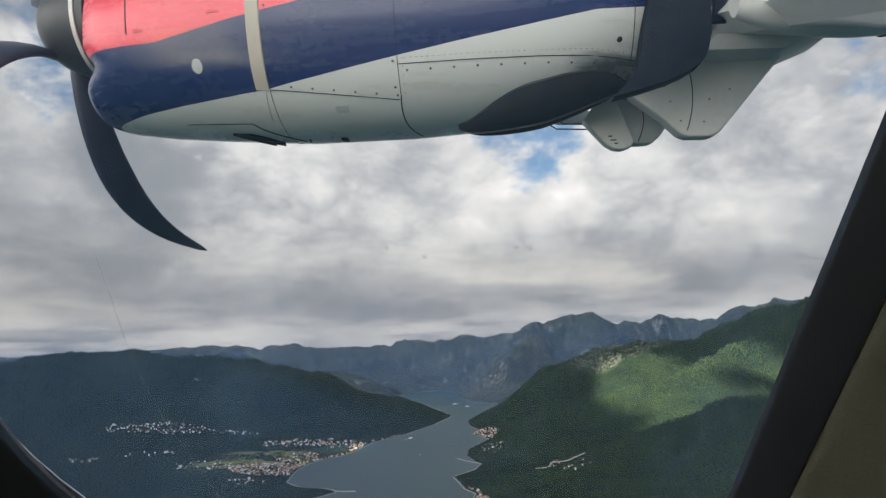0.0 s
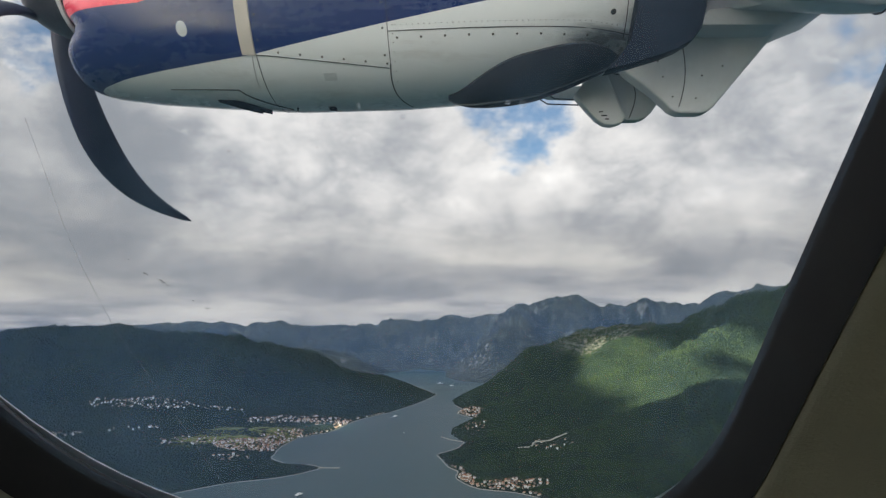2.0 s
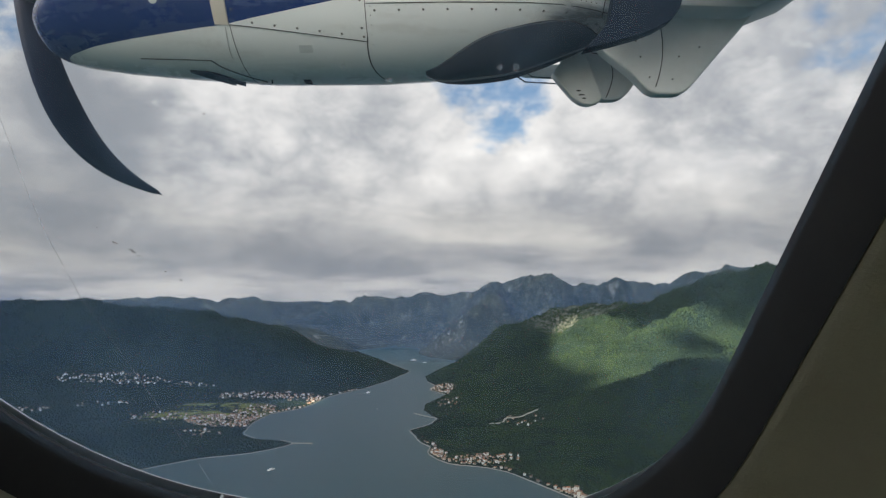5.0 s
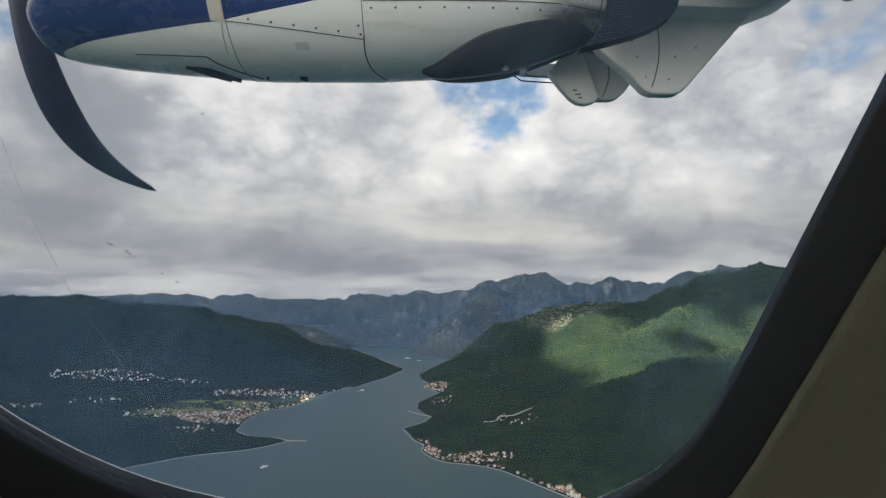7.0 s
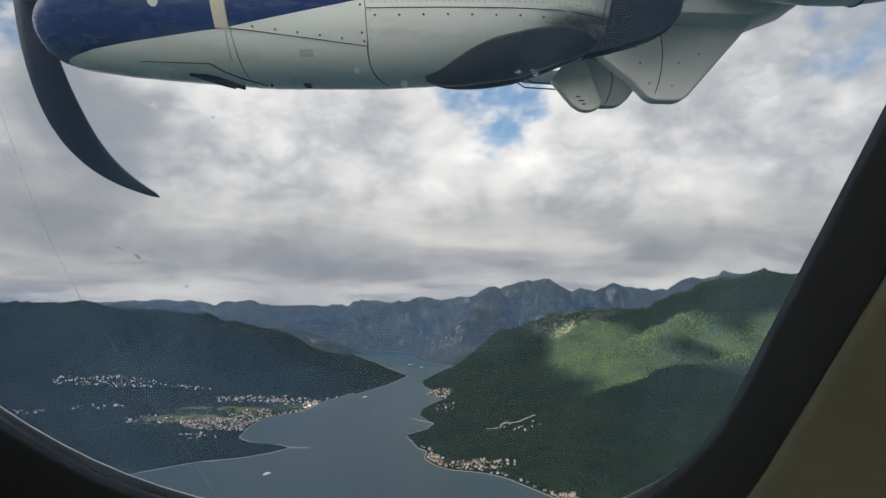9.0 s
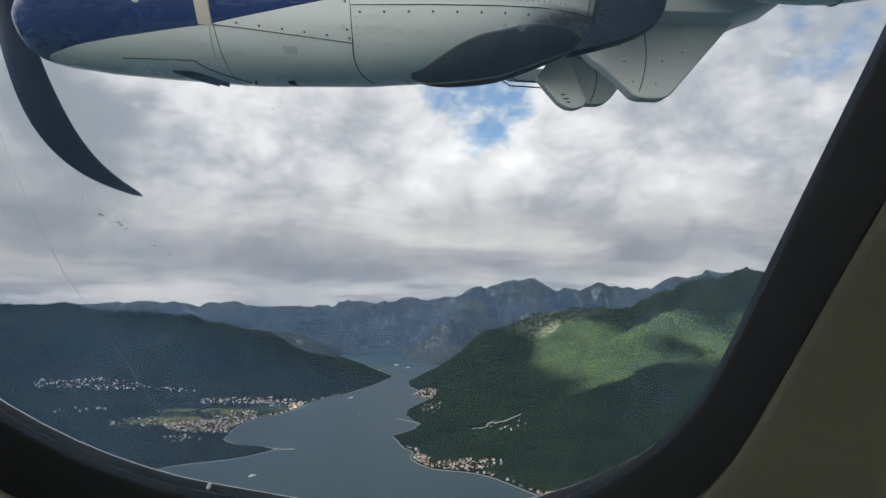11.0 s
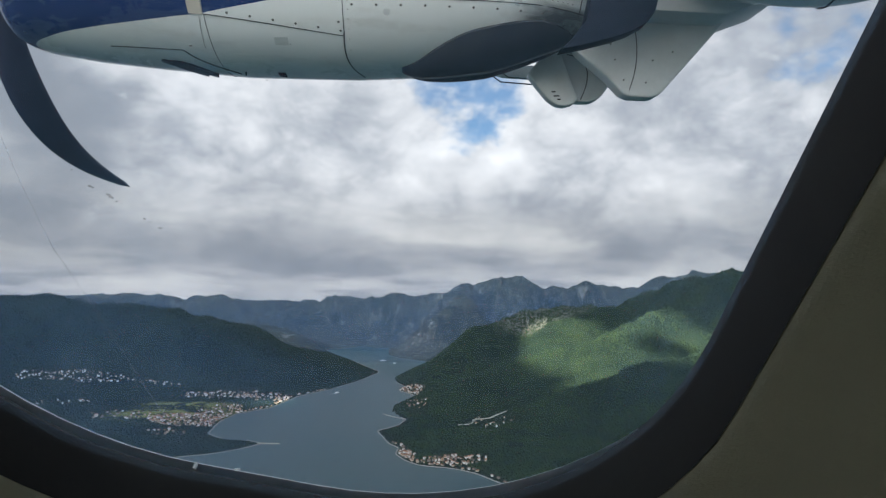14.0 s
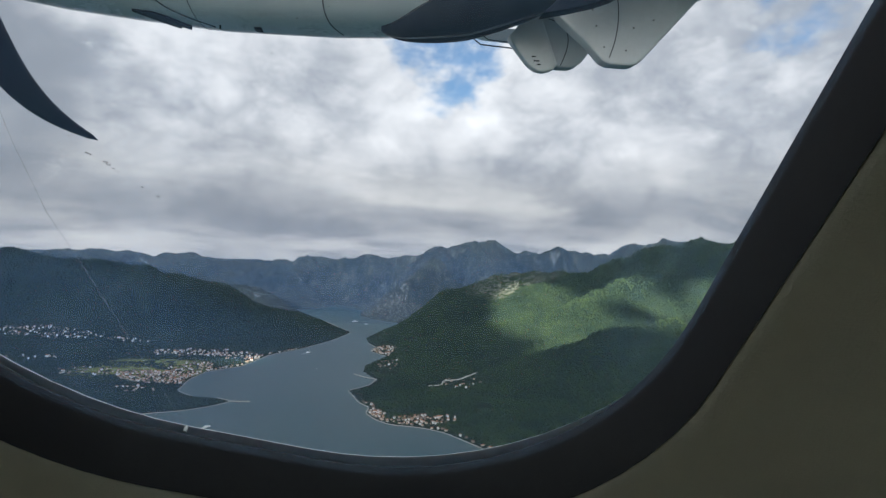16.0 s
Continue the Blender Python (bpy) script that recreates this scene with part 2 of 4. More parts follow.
def leaf_material():
    m = bpy.data.materials.new("tree_foliage")
    m.use_nodes = True
    k = Nodes(m.node_tree)
    geo = k.add("ShaderNodeNewGeometry")
    g = geo.outputs["Position"]
    broad = k.math("MULTIPLY", k.step(k.noise(g, 0.006, 5.0, 0.6), 0.38, 0.64), 0.36)
    stands = k.math("MULTIPLY", k.step(k.noise(g, 0.026, 4.0, 0.6), 0.42, 0.60), 0.44)
    clumps = k.math("MULTIPLY", k.step(k.noise(g, 0.11, 3.0, 0.6), 0.40, 0.60), 0.20)
    patchy = k.math("ADD", broad, k.math("ADD", stands, clumps))
    f = k.math("ADD", k.math("MULTIPLY", geo.outputs["Random Per Island"], 0.20), k.math("MULTIPLY", patchy, 0.80))
    col = k.mix(f, (0.002, 0.010, 0.009), (0.028, 0.047, 0.017))
    px = k.xyz(g)[0]
    # western crowns get a duller colour that stands for cloud shade and haze
    west = k.step(k.math("ADD", px, k.math("MULTIPLY", k.noise(g, 0.004, 4.0, 0.6), 160.0)), 40.0, -160.0)
    col = k.mix(west, col, k.mix(f, (0.005, 0.013, 0.011), (0.021, 0.034, 0.019)))
    p = k.add("ShaderNodeBsdfPrincipled")
    k.put(p.inputs["Base Color"], col)
    p.inputs["Roughness"].default_value = 0.9
    p.inputs["Specular IOR Level"].default_value = 0.15
    k.put(k.add("ShaderNodeOutputMaterial").inputs[0], p.outputs[0])
    return m


def water_material():
    m = bpy.data.materials.new("bay_water")
    m.use_nodes = True
    k = Nodes(m.node_tree)
    g = k.add("ShaderNodeNewGeometry").outputs["Position"]
    x, y, z = k.xyz(g)
    big = k.noise(k.join(x, k.math("MULTIPLY", y, 0.35), 0.0), 0.006, 4.0, 0.55)
    p = k.add("ShaderNodeBsdfPrincipled")
    k.put(p.inputs["Base Color"], k.mix(k.step(big, 0.35, 0.65), (0.008, 0.039, 0.047), (0.012, 0.045, 0.053)))
    k.put(p.inputs["Roughness"], k.math("ADD", 0.30, k.math("MULTIPLY", big, 0.12)))
    p.inputs["IOR"].default_value = 1.33
    p.inputs["Specular IOR Level"].default_value = 0.17
    rip = k.math("ADD", k.noise(g, 0.25, 3.0, 0.6), k.math("MULTIPLY", k.noise(g, 0.05, 3.0, 0.6), 2.0))
    k.put(p.inputs["Normal"], k.bump(rip, 0.35, 0.6))
    k.put(k.add("ShaderNodeOutputMaterial").inputs[0], p.outputs[0])
    return m


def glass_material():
    """Old acrylic: clear, weak gloss; faint patchy dust veil, tinted blue to stand for haze."""
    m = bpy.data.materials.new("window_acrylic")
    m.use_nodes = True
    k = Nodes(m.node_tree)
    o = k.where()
    clear, dust_haze, gloss = k.add("ShaderNodeBsdfTransparent"), k.add("ShaderNodeBsdfTranslucent"), k.add("ShaderNodeBsdfGlossy")
    k.put(dust_haze.inputs[0], (0.46, 0.70, 1.0, 1.0))
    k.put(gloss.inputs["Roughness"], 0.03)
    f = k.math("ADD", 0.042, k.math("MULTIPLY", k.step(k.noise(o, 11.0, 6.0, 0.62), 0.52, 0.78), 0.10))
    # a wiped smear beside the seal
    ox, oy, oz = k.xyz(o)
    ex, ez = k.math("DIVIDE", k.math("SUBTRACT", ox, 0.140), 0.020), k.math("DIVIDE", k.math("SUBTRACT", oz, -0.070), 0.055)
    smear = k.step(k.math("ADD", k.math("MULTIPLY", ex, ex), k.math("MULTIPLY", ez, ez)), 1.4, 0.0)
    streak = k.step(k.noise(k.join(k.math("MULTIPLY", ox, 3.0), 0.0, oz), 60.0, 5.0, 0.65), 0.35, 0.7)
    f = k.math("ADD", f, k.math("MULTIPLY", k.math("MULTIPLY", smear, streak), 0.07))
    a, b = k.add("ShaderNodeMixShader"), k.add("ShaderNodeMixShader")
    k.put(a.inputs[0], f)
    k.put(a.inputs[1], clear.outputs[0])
    k.put(a.inputs[2], dust_haze.outputs[0])
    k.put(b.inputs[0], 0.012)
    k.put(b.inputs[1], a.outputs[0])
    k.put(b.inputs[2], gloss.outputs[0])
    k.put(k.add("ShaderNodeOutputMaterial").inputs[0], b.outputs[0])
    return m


def cloud_material():
    m = bpy.data.materials.new("cloud_vapour")
    m.use_nodes = True
    k = Nodes(m.node_tree)
    a, b, mx = k.add("ShaderNodeBsdfDiffuse"), k.add("ShaderNodeBsdfTranslucent"), k.add("ShaderNodeMixShader")
    n = k.noise(k.add("ShaderNodeNewGeometry").outputs["Position"], 0.002, 5.0, 0.6)
    k.put(a.inputs[0], k.mix(n, (0.85, 0.86, 0.88), (0.95, 0.95, 0.95)))
    # darker in the west, to keep more light off the western hill
    pos = k.add("ShaderNodeNewGeometry").outputs["Position"]
    x, y, z = k.xyz(pos)
    heavy = k.math("MULTIPLY", k.step(k.math("ADD", x, k.math("MULTIPLY", n, 500.0)), -2300.0, -3100.0), 0.75)
    k.put(b.inputs[0], k.mix(heavy, k.mix(n, (0.17, 0.22, 0.30), (0.20, 0.26, 0.34)), (0.06, 0.09, 0.13)))
    k.put(mx.inputs[0], 0.72)
    k.put(mx.inputs[1], a.outputs[0])
    k.put(mx.inputs[2], b.outputs[0])
    k.put(k.add("ShaderNodeOutputMaterial").inputs[0], mx.outputs[0])
    return m


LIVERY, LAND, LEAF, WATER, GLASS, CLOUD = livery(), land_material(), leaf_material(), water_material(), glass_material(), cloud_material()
PALE = material("pale_grey_paint", (0.68, 0.70, 0.70), 0.35, second=(0.52, 0.52, 0.51), scale=4.0, coat=0.2)
FAIRING = material("fairing_grey_paint", (0.54, 0.565, 0.57), 0.4, second=(0.42, 0.435, 0.435), scale=5.0)
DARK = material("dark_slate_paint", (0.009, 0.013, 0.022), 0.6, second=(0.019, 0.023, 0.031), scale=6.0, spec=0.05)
SCOOPM = material("sooty_scoop_paint", (0.030, 0.036, 0.046), 0.5, second=(0.062, 0.066, 0.072), scale=8.0, spec=0.12)
# the lip's lighter colour stands for the highlight along its edge
SCOOP_LIP = material("lip_highlight_paint", (0.075, 0.082, 0.092), 0.5, second=(0.13, 0.135, 0.14), scale=14.0)
RED = material("red_cowling_paint", (0.76, 0.07, 0.11), 0.35, second=(0.68, 0.08, 0.115), scale=6.0, coat=0.3)
BLACKISH = material("seam_sealant", (0.03, 0.03, 0.032), 0.7)
STEEL = material("fastener_steel", (0.10, 0.097, 0.092), 0.5, metal=0.2)
BEIGE = material("beige_boot_strip", (0.50, 0.46, 0.40), 0.5, second=(0.40, 0.37, 0.32), scale=12.0)
SPINNER = material("charcoal_spinner_paint", (0.035, 0.037, 0.045), 0.4, second=(0.06, 0.06, 0.07), scale=6.0)
BLADE = material("worn_blade_paint", (0.018, 0.023, 0.056), 0.45, second=(0.036, 0.042, 0.078), scale=9.0, amount=0.5, spec=0.4)
RUBBER = material("black_rubber", (0.030, 0.029, 0.031), 0.6, second=(0.040, 0.039, 0.040), scale=30.0, spec=0.16)
TRIM = material("grey_cabin_trim", (0.57, 0.55, 0.48), 0.7, second=(0.50, 0.48, 0.42), scale=4.0, bump=0.2, bump_scale=900.0)
FRAMEM = material("white_outer_frame", (0.75, 0.75, 0.76), 0.4, second=(0.55, 0.54, 0.52), scale=20.0)
PLASTER = [material("cream_plaster", (0.42, 0.365, 0.28), 0.85, scale=0.3), material("white_plaster", (0.56, 0.54, 0.49), 0.85, scale=0.3), material("old_stone_wall", (0.18, 0.155, 0.13), 0.9, scale=0.4)]
ROOFS = [material("orange_roof_tiles", (0.32, 0.135, 0.07), 0.85, second=(0.22, 0.11, 0.065), scale=0.5), material("brown_roof_tiles", (0.16, 0.092, 0.066), 0.85, scale=0.5), material("pale_roof_tiles", (0.24, 0.155, 0.11), 0.85, scale=0.5)]
PANEM = material("dark_window_pane", (0.04, 0.05, 0.06), 0.2)
QUAY = material("quay_stone", (0.32, 0.30, 0.27), 0.9, second=(0.16, 0.155, 0.14), scale=0.06)
ROAD = material("gravel_track", (0.34, 0.31, 0.26), 0.95, second=(0.22, 0.20, 0.17), scale=0.1)
BOATM = material("white_boat_paint", (0.78, 0.78, 0.77), 0.35, scale=1.0)
FOAM = material("white_foam", (0.62, 0.66, 0.68), 0.8, second=(0.40, 0.45, 0.48), scale=0.4)


# ---- builders ----
def mesh_of(name, verts, faces, mat, smooth=False):
    me = bpy.data.meshes.new(name)
    me.from_pydata([tuple(v) for v in verts], [], [tuple(f) for f in faces])
    me.materials.append(mat)
    if smooth:
        me.polygons.foreach_set("use_smooth", [True] * len(me.polygons))
    me.update()
    return me


def finish(name, bm, mat, smooth):
    bmesh.ops.recalc_face_normals(bm, faces=bm.faces)
    me = bpy.data.meshes.new(name)
    bm.to_mesh(me)
    bm.free()
    me.materials.append(mat)
    if smooth:
        me.polygons.foreach_set("use_smooth", [True] * len(me.polygons))
        me.set_sharp_from_angle(angle=radians(38))
    return me


def part(name, bm, mat, parent, label="", smooth=True, at=None):
    """Links a bmesh, or a mesh, as one object under a thing or a part."""
    me = bm if isinstance(bm, bpy.types.Mesh) else finish(name, bm, mat, smooth)
    ob = new(name, me)
    ob.parent = parent
    if at is not None:
        ob.matrix_basis = at
    return tagged(ob, label)


def thing(name, m, label, category, group="", kind=""):
    ob = new(name)
    ob.empty_display_size = 0.1
    ob.matrix_world = m
    return tagged(ob, label, category, group, kind)


def loft(rings, closed_ends=True):
    bm = bmesh.new()
    vs = [[bm.verts.new(p) for p in ring] for ring in rings]
    n = len(rings[0])
    for a, b in zip(vs, vs[1:]):
        for i in range(n):
            bm.faces.new((a[i], a[(i + 1) % n], b[(i + 1) % n], b[i]))
    if closed_ends:
        bm.faces.new(vs[0][::-1])
        bm.faces.new(vs[-1])
    return bm


def plate(outline, y0, y1, bevel=0.012, segments=2, pinch=1.0):
    """A solid from an outline in x and z, between two depths; pinch narrows the far face."""
    bm = bmesh.new()
    cx = sum(p[0] for p in outline) / len(outline)
    cz = sum(p[1] for p in outline) / len(outline)
    a = [bm.verts.new((x, y0, z)) for x, z in outline]
    b = [bm.verts.new((cx + (x - cx) * pinch, y1, cz + (z - cz) * pinch)) for x, z in outline]
    n = len(a)
    bm.faces.new(a)
    bm.faces.new(b[::-1])
    for i in range(n):
        bm.faces.new((a[i], b[i], b[(i + 1) % n], a[(i + 1) % n]))
    bmesh.ops.recalc_face_normals(bm, faces=bm.faces)
    bmesh.ops.bevel(bm, geom=bm.edges[:], offset=bevel, segments=segments, profile=0.6, affect="EDGES", clamp_overlap=True)
    return bm


def box(sx, sy, sz, bevel=0.0, at=(0, 0, 0)):
    bm = bmesh.new()
    bmesh.ops.create_cube(bm, size=1.0, matrix=Matrix.Translation(at) @ Matrix.Diagonal((sx, sy, sz, 1)))
    if bevel:
        bmesh.ops.bevel(bm, geom=bm.edges[:], offset=bevel, segments=2, affect="EDGES", clamp_overlap=True)
    return bm


def tube(points, r, n=6):
    """A round cord through the points."""
    bm = bmesh.new()
    rings = []
    pts = [Vector(p) for p in points]
    for i, p in enumerate(pts):
        t = (pts[min(i + 1, len(pts) - 1)] - pts[max(i - 1, 0)]).normalized()
        s = t.cross(Vector((0.3, -1, 0.2))).normalized()
        w = t.cross(s)
        rings.append([bm.verts.new(p + s * (r * math.cos(j * math.tau / n)) + w * (r * math.sin(j * math.tau / n))) for j in range(n)])
    for a, b in zip(rings, rings[1:]):
        for j in range(n):
            bm.faces.new((a[j], a[(j + 1) % n], b[(j + 1) % n], b[j]))
    bm.faces.new(rings[0][::-1])
    bm.faces.new(rings[-1])
    return bm


# ---- land and water ----
rng = np.random.default_rng(7)
TABLE = rng.random((256, 256))


def vnoise(x, y):
    xi, yi = np.floor(x).astype(int), np.floor(y).astype(int)
    fx, fy = x - xi, y - yi
    fx, fy = fx * fx * (3 - 2 * fx), fy * fy * (3 - 2 * fy)
    t = lambda i, j: TABLE[i & 255, j & 255]
    return (t(xi, yi) * (1 - fx) + t(xi + 1, yi) * fx) * (1 - fy) + (t(xi, yi + 1) * (1 - fx) + t(xi + 1, yi + 1) * fx) * fy


def fbm(x, y, octaves=5, gain=0.5):
    s, a, tot = 0.0, 1.0, 0.0
    for i in range(octaves):
        s, tot = s + a * vnoise(x + 17.3 * i, y - 9.1 * i), tot + a
        x, y, a = x * 2.03, y * 2.03, a * gain
    return s / tot


SHORE_EAST = [(700, -200), (430, 430), (182, 800), (161, 853), (121, 916), (88, 973), (51, 1035), (17, 1063), (-38, 1080), (-63, 1115), (-82, 1161), (-77, 1206), (-101, 1245), (-117, 1309), (-134, 1361), (-112, 1395), (-92, 1434), (-84, 1496), (-98, 1530), (-122, 1606), (-129, 1694), (-105, 1790), (-79, 1885), (-133, 1987), (-118, 2080), (-150, 2180), (-172, 2336), (-114, 2718), (-73, 2955), (-205, 3137), (-281, 3380), (-302, 3754)]
SHORE_WEST = [(-487, 3948), (-648, 3620), (-406, 2984), (-239, 2497), (-276, 2241), (-339, 1993), (-401, 1849), (-425, 1642), (-481, 1551), (-484, 1442), (-462, 1319), (-422, 1276), (-369, 1262), (-332, 1235), (-357, 1188), (-394, 1148), (-466, 1111), (-545, 1013), (-620, 855), (-760, 560), (-900, -200)]
WATER_EDGE = np.array(SHORE_EAST + SHORE_WEST, float)


def shore_distance(x, y):
    """Metres to the water's edge, positive on land."""
    best, inside = np.full(x.shape, 1e9), np.zeros(x.shape, bool)
    pts = WATER_EDGE
    for (ax, ay), (bx, by) in zip(pts, np.roll(pts, -1, 0)):
        ex, ey = bx - ax, by - ay
        t = np.clip(((x - ax) * ex + (y - ay) * ey) / (ex * ex + ey * ey), 0, 1)
        best = np.minimum(best, np.hypot(x - ax - t * ex, y - ay - t * ey))
        if ay != by:
            inside ^= ((ay > y) != (by > y)) & (x < ax + (y - ay) * ex / ey)
    return np.where(inside, -best, best)


# crest lines: (x, y, height, half-width) along each ridge
RIDGES = [
    [(-60, 2260, 30, 150), (192, 2600, 165, 250), (356, 2650, 215, 270), (528, 2600, 228, 280), (680, 2500, 252, 290), (790, 2420, 288, 300), (870, 2330, 322, 310), (960, 2240, 350, 310), (1080, 2120, 362, 310), (1300, 1980, 300, 340), (1600, 1850, 220, 420), (1950, 1700, 190, 480)],
    [(150, 1530, 18, 100), (280, 1460, 64, 105), (410, 1395, 112, 112), (540, 1335, 142, 120), (690, 1240, 132, 130), (900, 1100, 104, 170)],
    [(60, 1900, 40, 120), (250, 1880, 92, 150), (440, 1850, 150, 170), (600, 1930, 212, 190), (880, 2140, 300, 220)],
    [(330, 2250, 150, 140), (480, 2380, 190, 170)],
    [(-280, 2440, 18, 120), (-460, 2500, 70, 190), (-810, 2450, 176, 260), (-1080, 2380, 222, 270), (-1260, 2340, 246, 280), (-1460, 2320, 264, 290), (-1640, 2290, 268, 300), (-1900, 2250, 240, 300), (-2200, 2220, 212, 330), (-2900, 2100, 190, 450)],
    [(-120, 3300, 60, 170), (-20, 3480, 170, 200), (90, 3700, 300, 250), (150, 3860, 372, 270), (290, 3900, 392, 250), (430, 3900, 388, 250), (560, 3920, 352, 200), (640, 3960, 362, 180), (740, 3980, 352, 170), (850, 4000, 384, 170), (940, 4020, 356, 170), (1030, 4050, 372, 180), (1180, 4080, 362, 200), (1330, 4100, 428, 240), (1600, 4120, 455, 300), (2200, 4200, 400, 500)],
    [(-3300, 3700, 235, 500), (-2300, 3950, 258, 420), (-1950, 4000, 282, 300), (-1700, 4200, 268, 320), (-1300, 4200, 276, 300), (-1000, 4350, 262, 320), (-800, 4400, 280, 260), (-600, 4550, 276, 320), (-330, 4500, 298, 260), (-100, 4600, 304, 350), (300, 4600, 335, 450)],
    [(-1500, 3300, 170, 420), (-900, 3500, 110, 320)],
]


def land_height(x, y, rough=True):
    d = shore_distance(x, y)
    wx = x + (fbm(x / 260 + 5, y / 260) - 0.5) * 115
    wy = y + (fbm(x / 260 - 8, y / 260 + 3) - 0.5) * 115
    total = np.zeros(x.shape)
    for line in RIDGES:
        best = np.zeros(x.shape)
        for (ax, ay, az, aw), (bx, by, bz, bw) in zip(line, line[1:]):
            ex, ey = bx - ax, by - ay
            t = np.clip(((wx - ax) * ex + (wy - ay) * ey) / (ex * ex + ey * ey), 0, 1)
            q = np.hypot(wx - ax - t * ex, wy - ay - t * ey) / (aw + t * (bw - aw))
            best = np.maximum(best, (az + t * (bz - az)) * np.exp(-1.1 * q ** 1.7))
        total += best ** 5
    hill = total ** 0.2
    coast = np.clip(d / 240, 0, 1)
    hill = hill * coast * (2 - coast) * 0.999
    h = np.minimum(np.maximum(d, 0) * 0.07, 9) + hill
    if rough:
        folds = 1 - np.abs(2 * fbm(x / 210 + 3, y / 210 + 40, 5) - 1)
        gully = 1 - np.abs(2 * fbm(x / 85 + 31, y / 85 - 12, 4) - 1)
        h += (folds - 0.72) * np.minimum(hill, 170) * 0.36 + (gully - 0.72) * np.minimum(hill, 120) * 0.17 + (fbm(x / 38, y / 38, 4) - 0.5) * np.minimum(hill, 60) * 0.12
        crags = 1 - np.abs(2 * fbm(x / 150 - 7, y / 190 + 60, 6, 0.58) - 1)
        h += np.clip((y - 2850) / 400, 0, 1) * (crags - 0.75) * np.minimum(hill, 260) * np.where(y > 3900, 0.12, 0.22)
    return np.where(d > 0, np.maximum(h, 0.35), np.maximum(d * 0.3, -8))


def grid_mesh(name, xs, ys, heights, mat):
    nx, ny = len(xs), len(ys)
    X, Y = np.meshgrid(xs, ys)
    co = np.stack([X, Y, heights], -1).reshape(-1, 3)
    i = np.arange((ny - 1) * (nx - 1))
    r, c = i // (nx - 1), i % (nx - 1)
    a = r * nx + c
    quads = np.stack([a, a + 1, a + nx + 1, a + nx], -1)
    me = bpy.data.meshes.new(name)
    me.vertices.add(len(co))
    me.vertices.foreach_set("co", co.ravel())
    me.loops.add(quads.size)
    me.loops.foreach_set("vertex_index", quads.ravel())
    me.polygons.add(len(quads))
    me.polygons.foreach_set("loop_start", np.arange(0, quads.size, 4))
    me.update(calc_edges=True)
    me.polygons.foreach_set("use_smooth", [True] * len(quads))
    me.materials.append(mat)
    return me


xs = np.arange(-3300, 2700, 11.0)
ys = [300.0]
while ys[-1] < 4950:
    ys.append(ys[-1] + 5.0 + ys[-1] * 0.0028)
ys = np.array(ys)
GX, GY = np.meshgrid(xs, ys)
GH = land_height(GX, GY)
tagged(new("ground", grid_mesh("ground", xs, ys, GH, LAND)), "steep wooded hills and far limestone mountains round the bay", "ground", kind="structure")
far = 60000.0
tagged(new("water", mesh_of("water", [(-far, -far, 0), (far, -far, 0), (far, far, 0), (-far, far, 0)], [(0, 1, 2, 3)], WATER)), "calm grey-blue water of a narrow sea bay", "water", kind="structure")


def forest():
    """Rounded tree crowns over the nearer slopes."""
    n = 210000
    y = 620 + (2650 - 620) * rng.random(n) ** 1.25
    x = (rng.random(n) * 2 - 1) * (0.78 * y + 60)
    d, h = shore_distance(x, y), land_height(x, y)
    keep = (d > 9) & (h > 1.0)
    for vx, vy, rx, ry, *_ in VILLAGES:
        inside = ((x - vx) / rx) ** 2 + ((y - vy) / ry) ** 2 < 1.0
        keep &= ~inside | (rng.random(n) < 0.35)
    keep &= fbm(x / 60 + 9, y / 60) > 0.30
    # open meadows beside the western village
    for mx, my, rx, ry in MEADOWS:
        keep &= ((x - mx) / rx) ** 2 + ((y - my) / ry) ** 2 > 0.55 + 0.9 * fbm(x / 40 + 3, y / 40, 3)
    x, y, h = x[keep], y[keep], h[keep]
    n = len(x)
    r = (1.2 + 1.7 * rng.random(n) ** 1.5) * (0.72 + 0.72 * y / 2000)
    tall = r * (0.9 + 0.7 * rng.random(n)) * np.where(x < -60, 0.6, 1.0)
    turn = rng.random(n) * math.tau
    co, faces = [], []
    rings = ((1.0, -0.25, 0.0), (0.82, 0.55, 0.5))
    for s, up, off in rings:
        for j in range(5):
            a = turn + (j + off) * math.tau / 5
            k = s * r * (0.8 + 0.4 * rng.random(n))
            co.append(np.stack([x + k * np.cos(a), y + k * np.sin(a), h + up * tall], -1))
    co.append(np.stack([x, y, h + tall * 1.15], -1))
    co = np.stack(co, 1).reshape(-1, 3)
    tri = [(j, (j + 1) % 5, 5 + j) for j in range(5)] + [((j + 1) % 5, 5 + (j + 1) % 5, 5 + j) for j in range(5)] + [(5 + j, 5 + (j + 1) % 5, 10) for j in range(5)]
    faces = (np.arange(n)[:, None, None] * 11 + np.array(tri)[None]).reshape(-1, 3)
    me = bpy.data.meshes.new("woodland")
    me.vertices.add(len(co))
    me.vertices.foreach_set("co", co.ravel())
    me.loops.add(faces.size)
    me.loops.foreach_set("vertex_index", faces.ravel())
    me.polygons.add(len(faces))
    me.polygons.foreach_set("loop_start", np.arange(0, faces.size, 3))
    me.update(calc_edges=True)
    me.materials.append(LEAF)
    tagged(new("woodland", me), "dense green deciduous tree crowns covering the hillsides", "woodland", kind="stuff")


MEADOWS = [(-640, 1500, 105, 52), (-560, 1640, 70, 40), (-700, 1640, 60, 26), (110, 1425, 60, 34), (-420, 1760, 40, 40)]
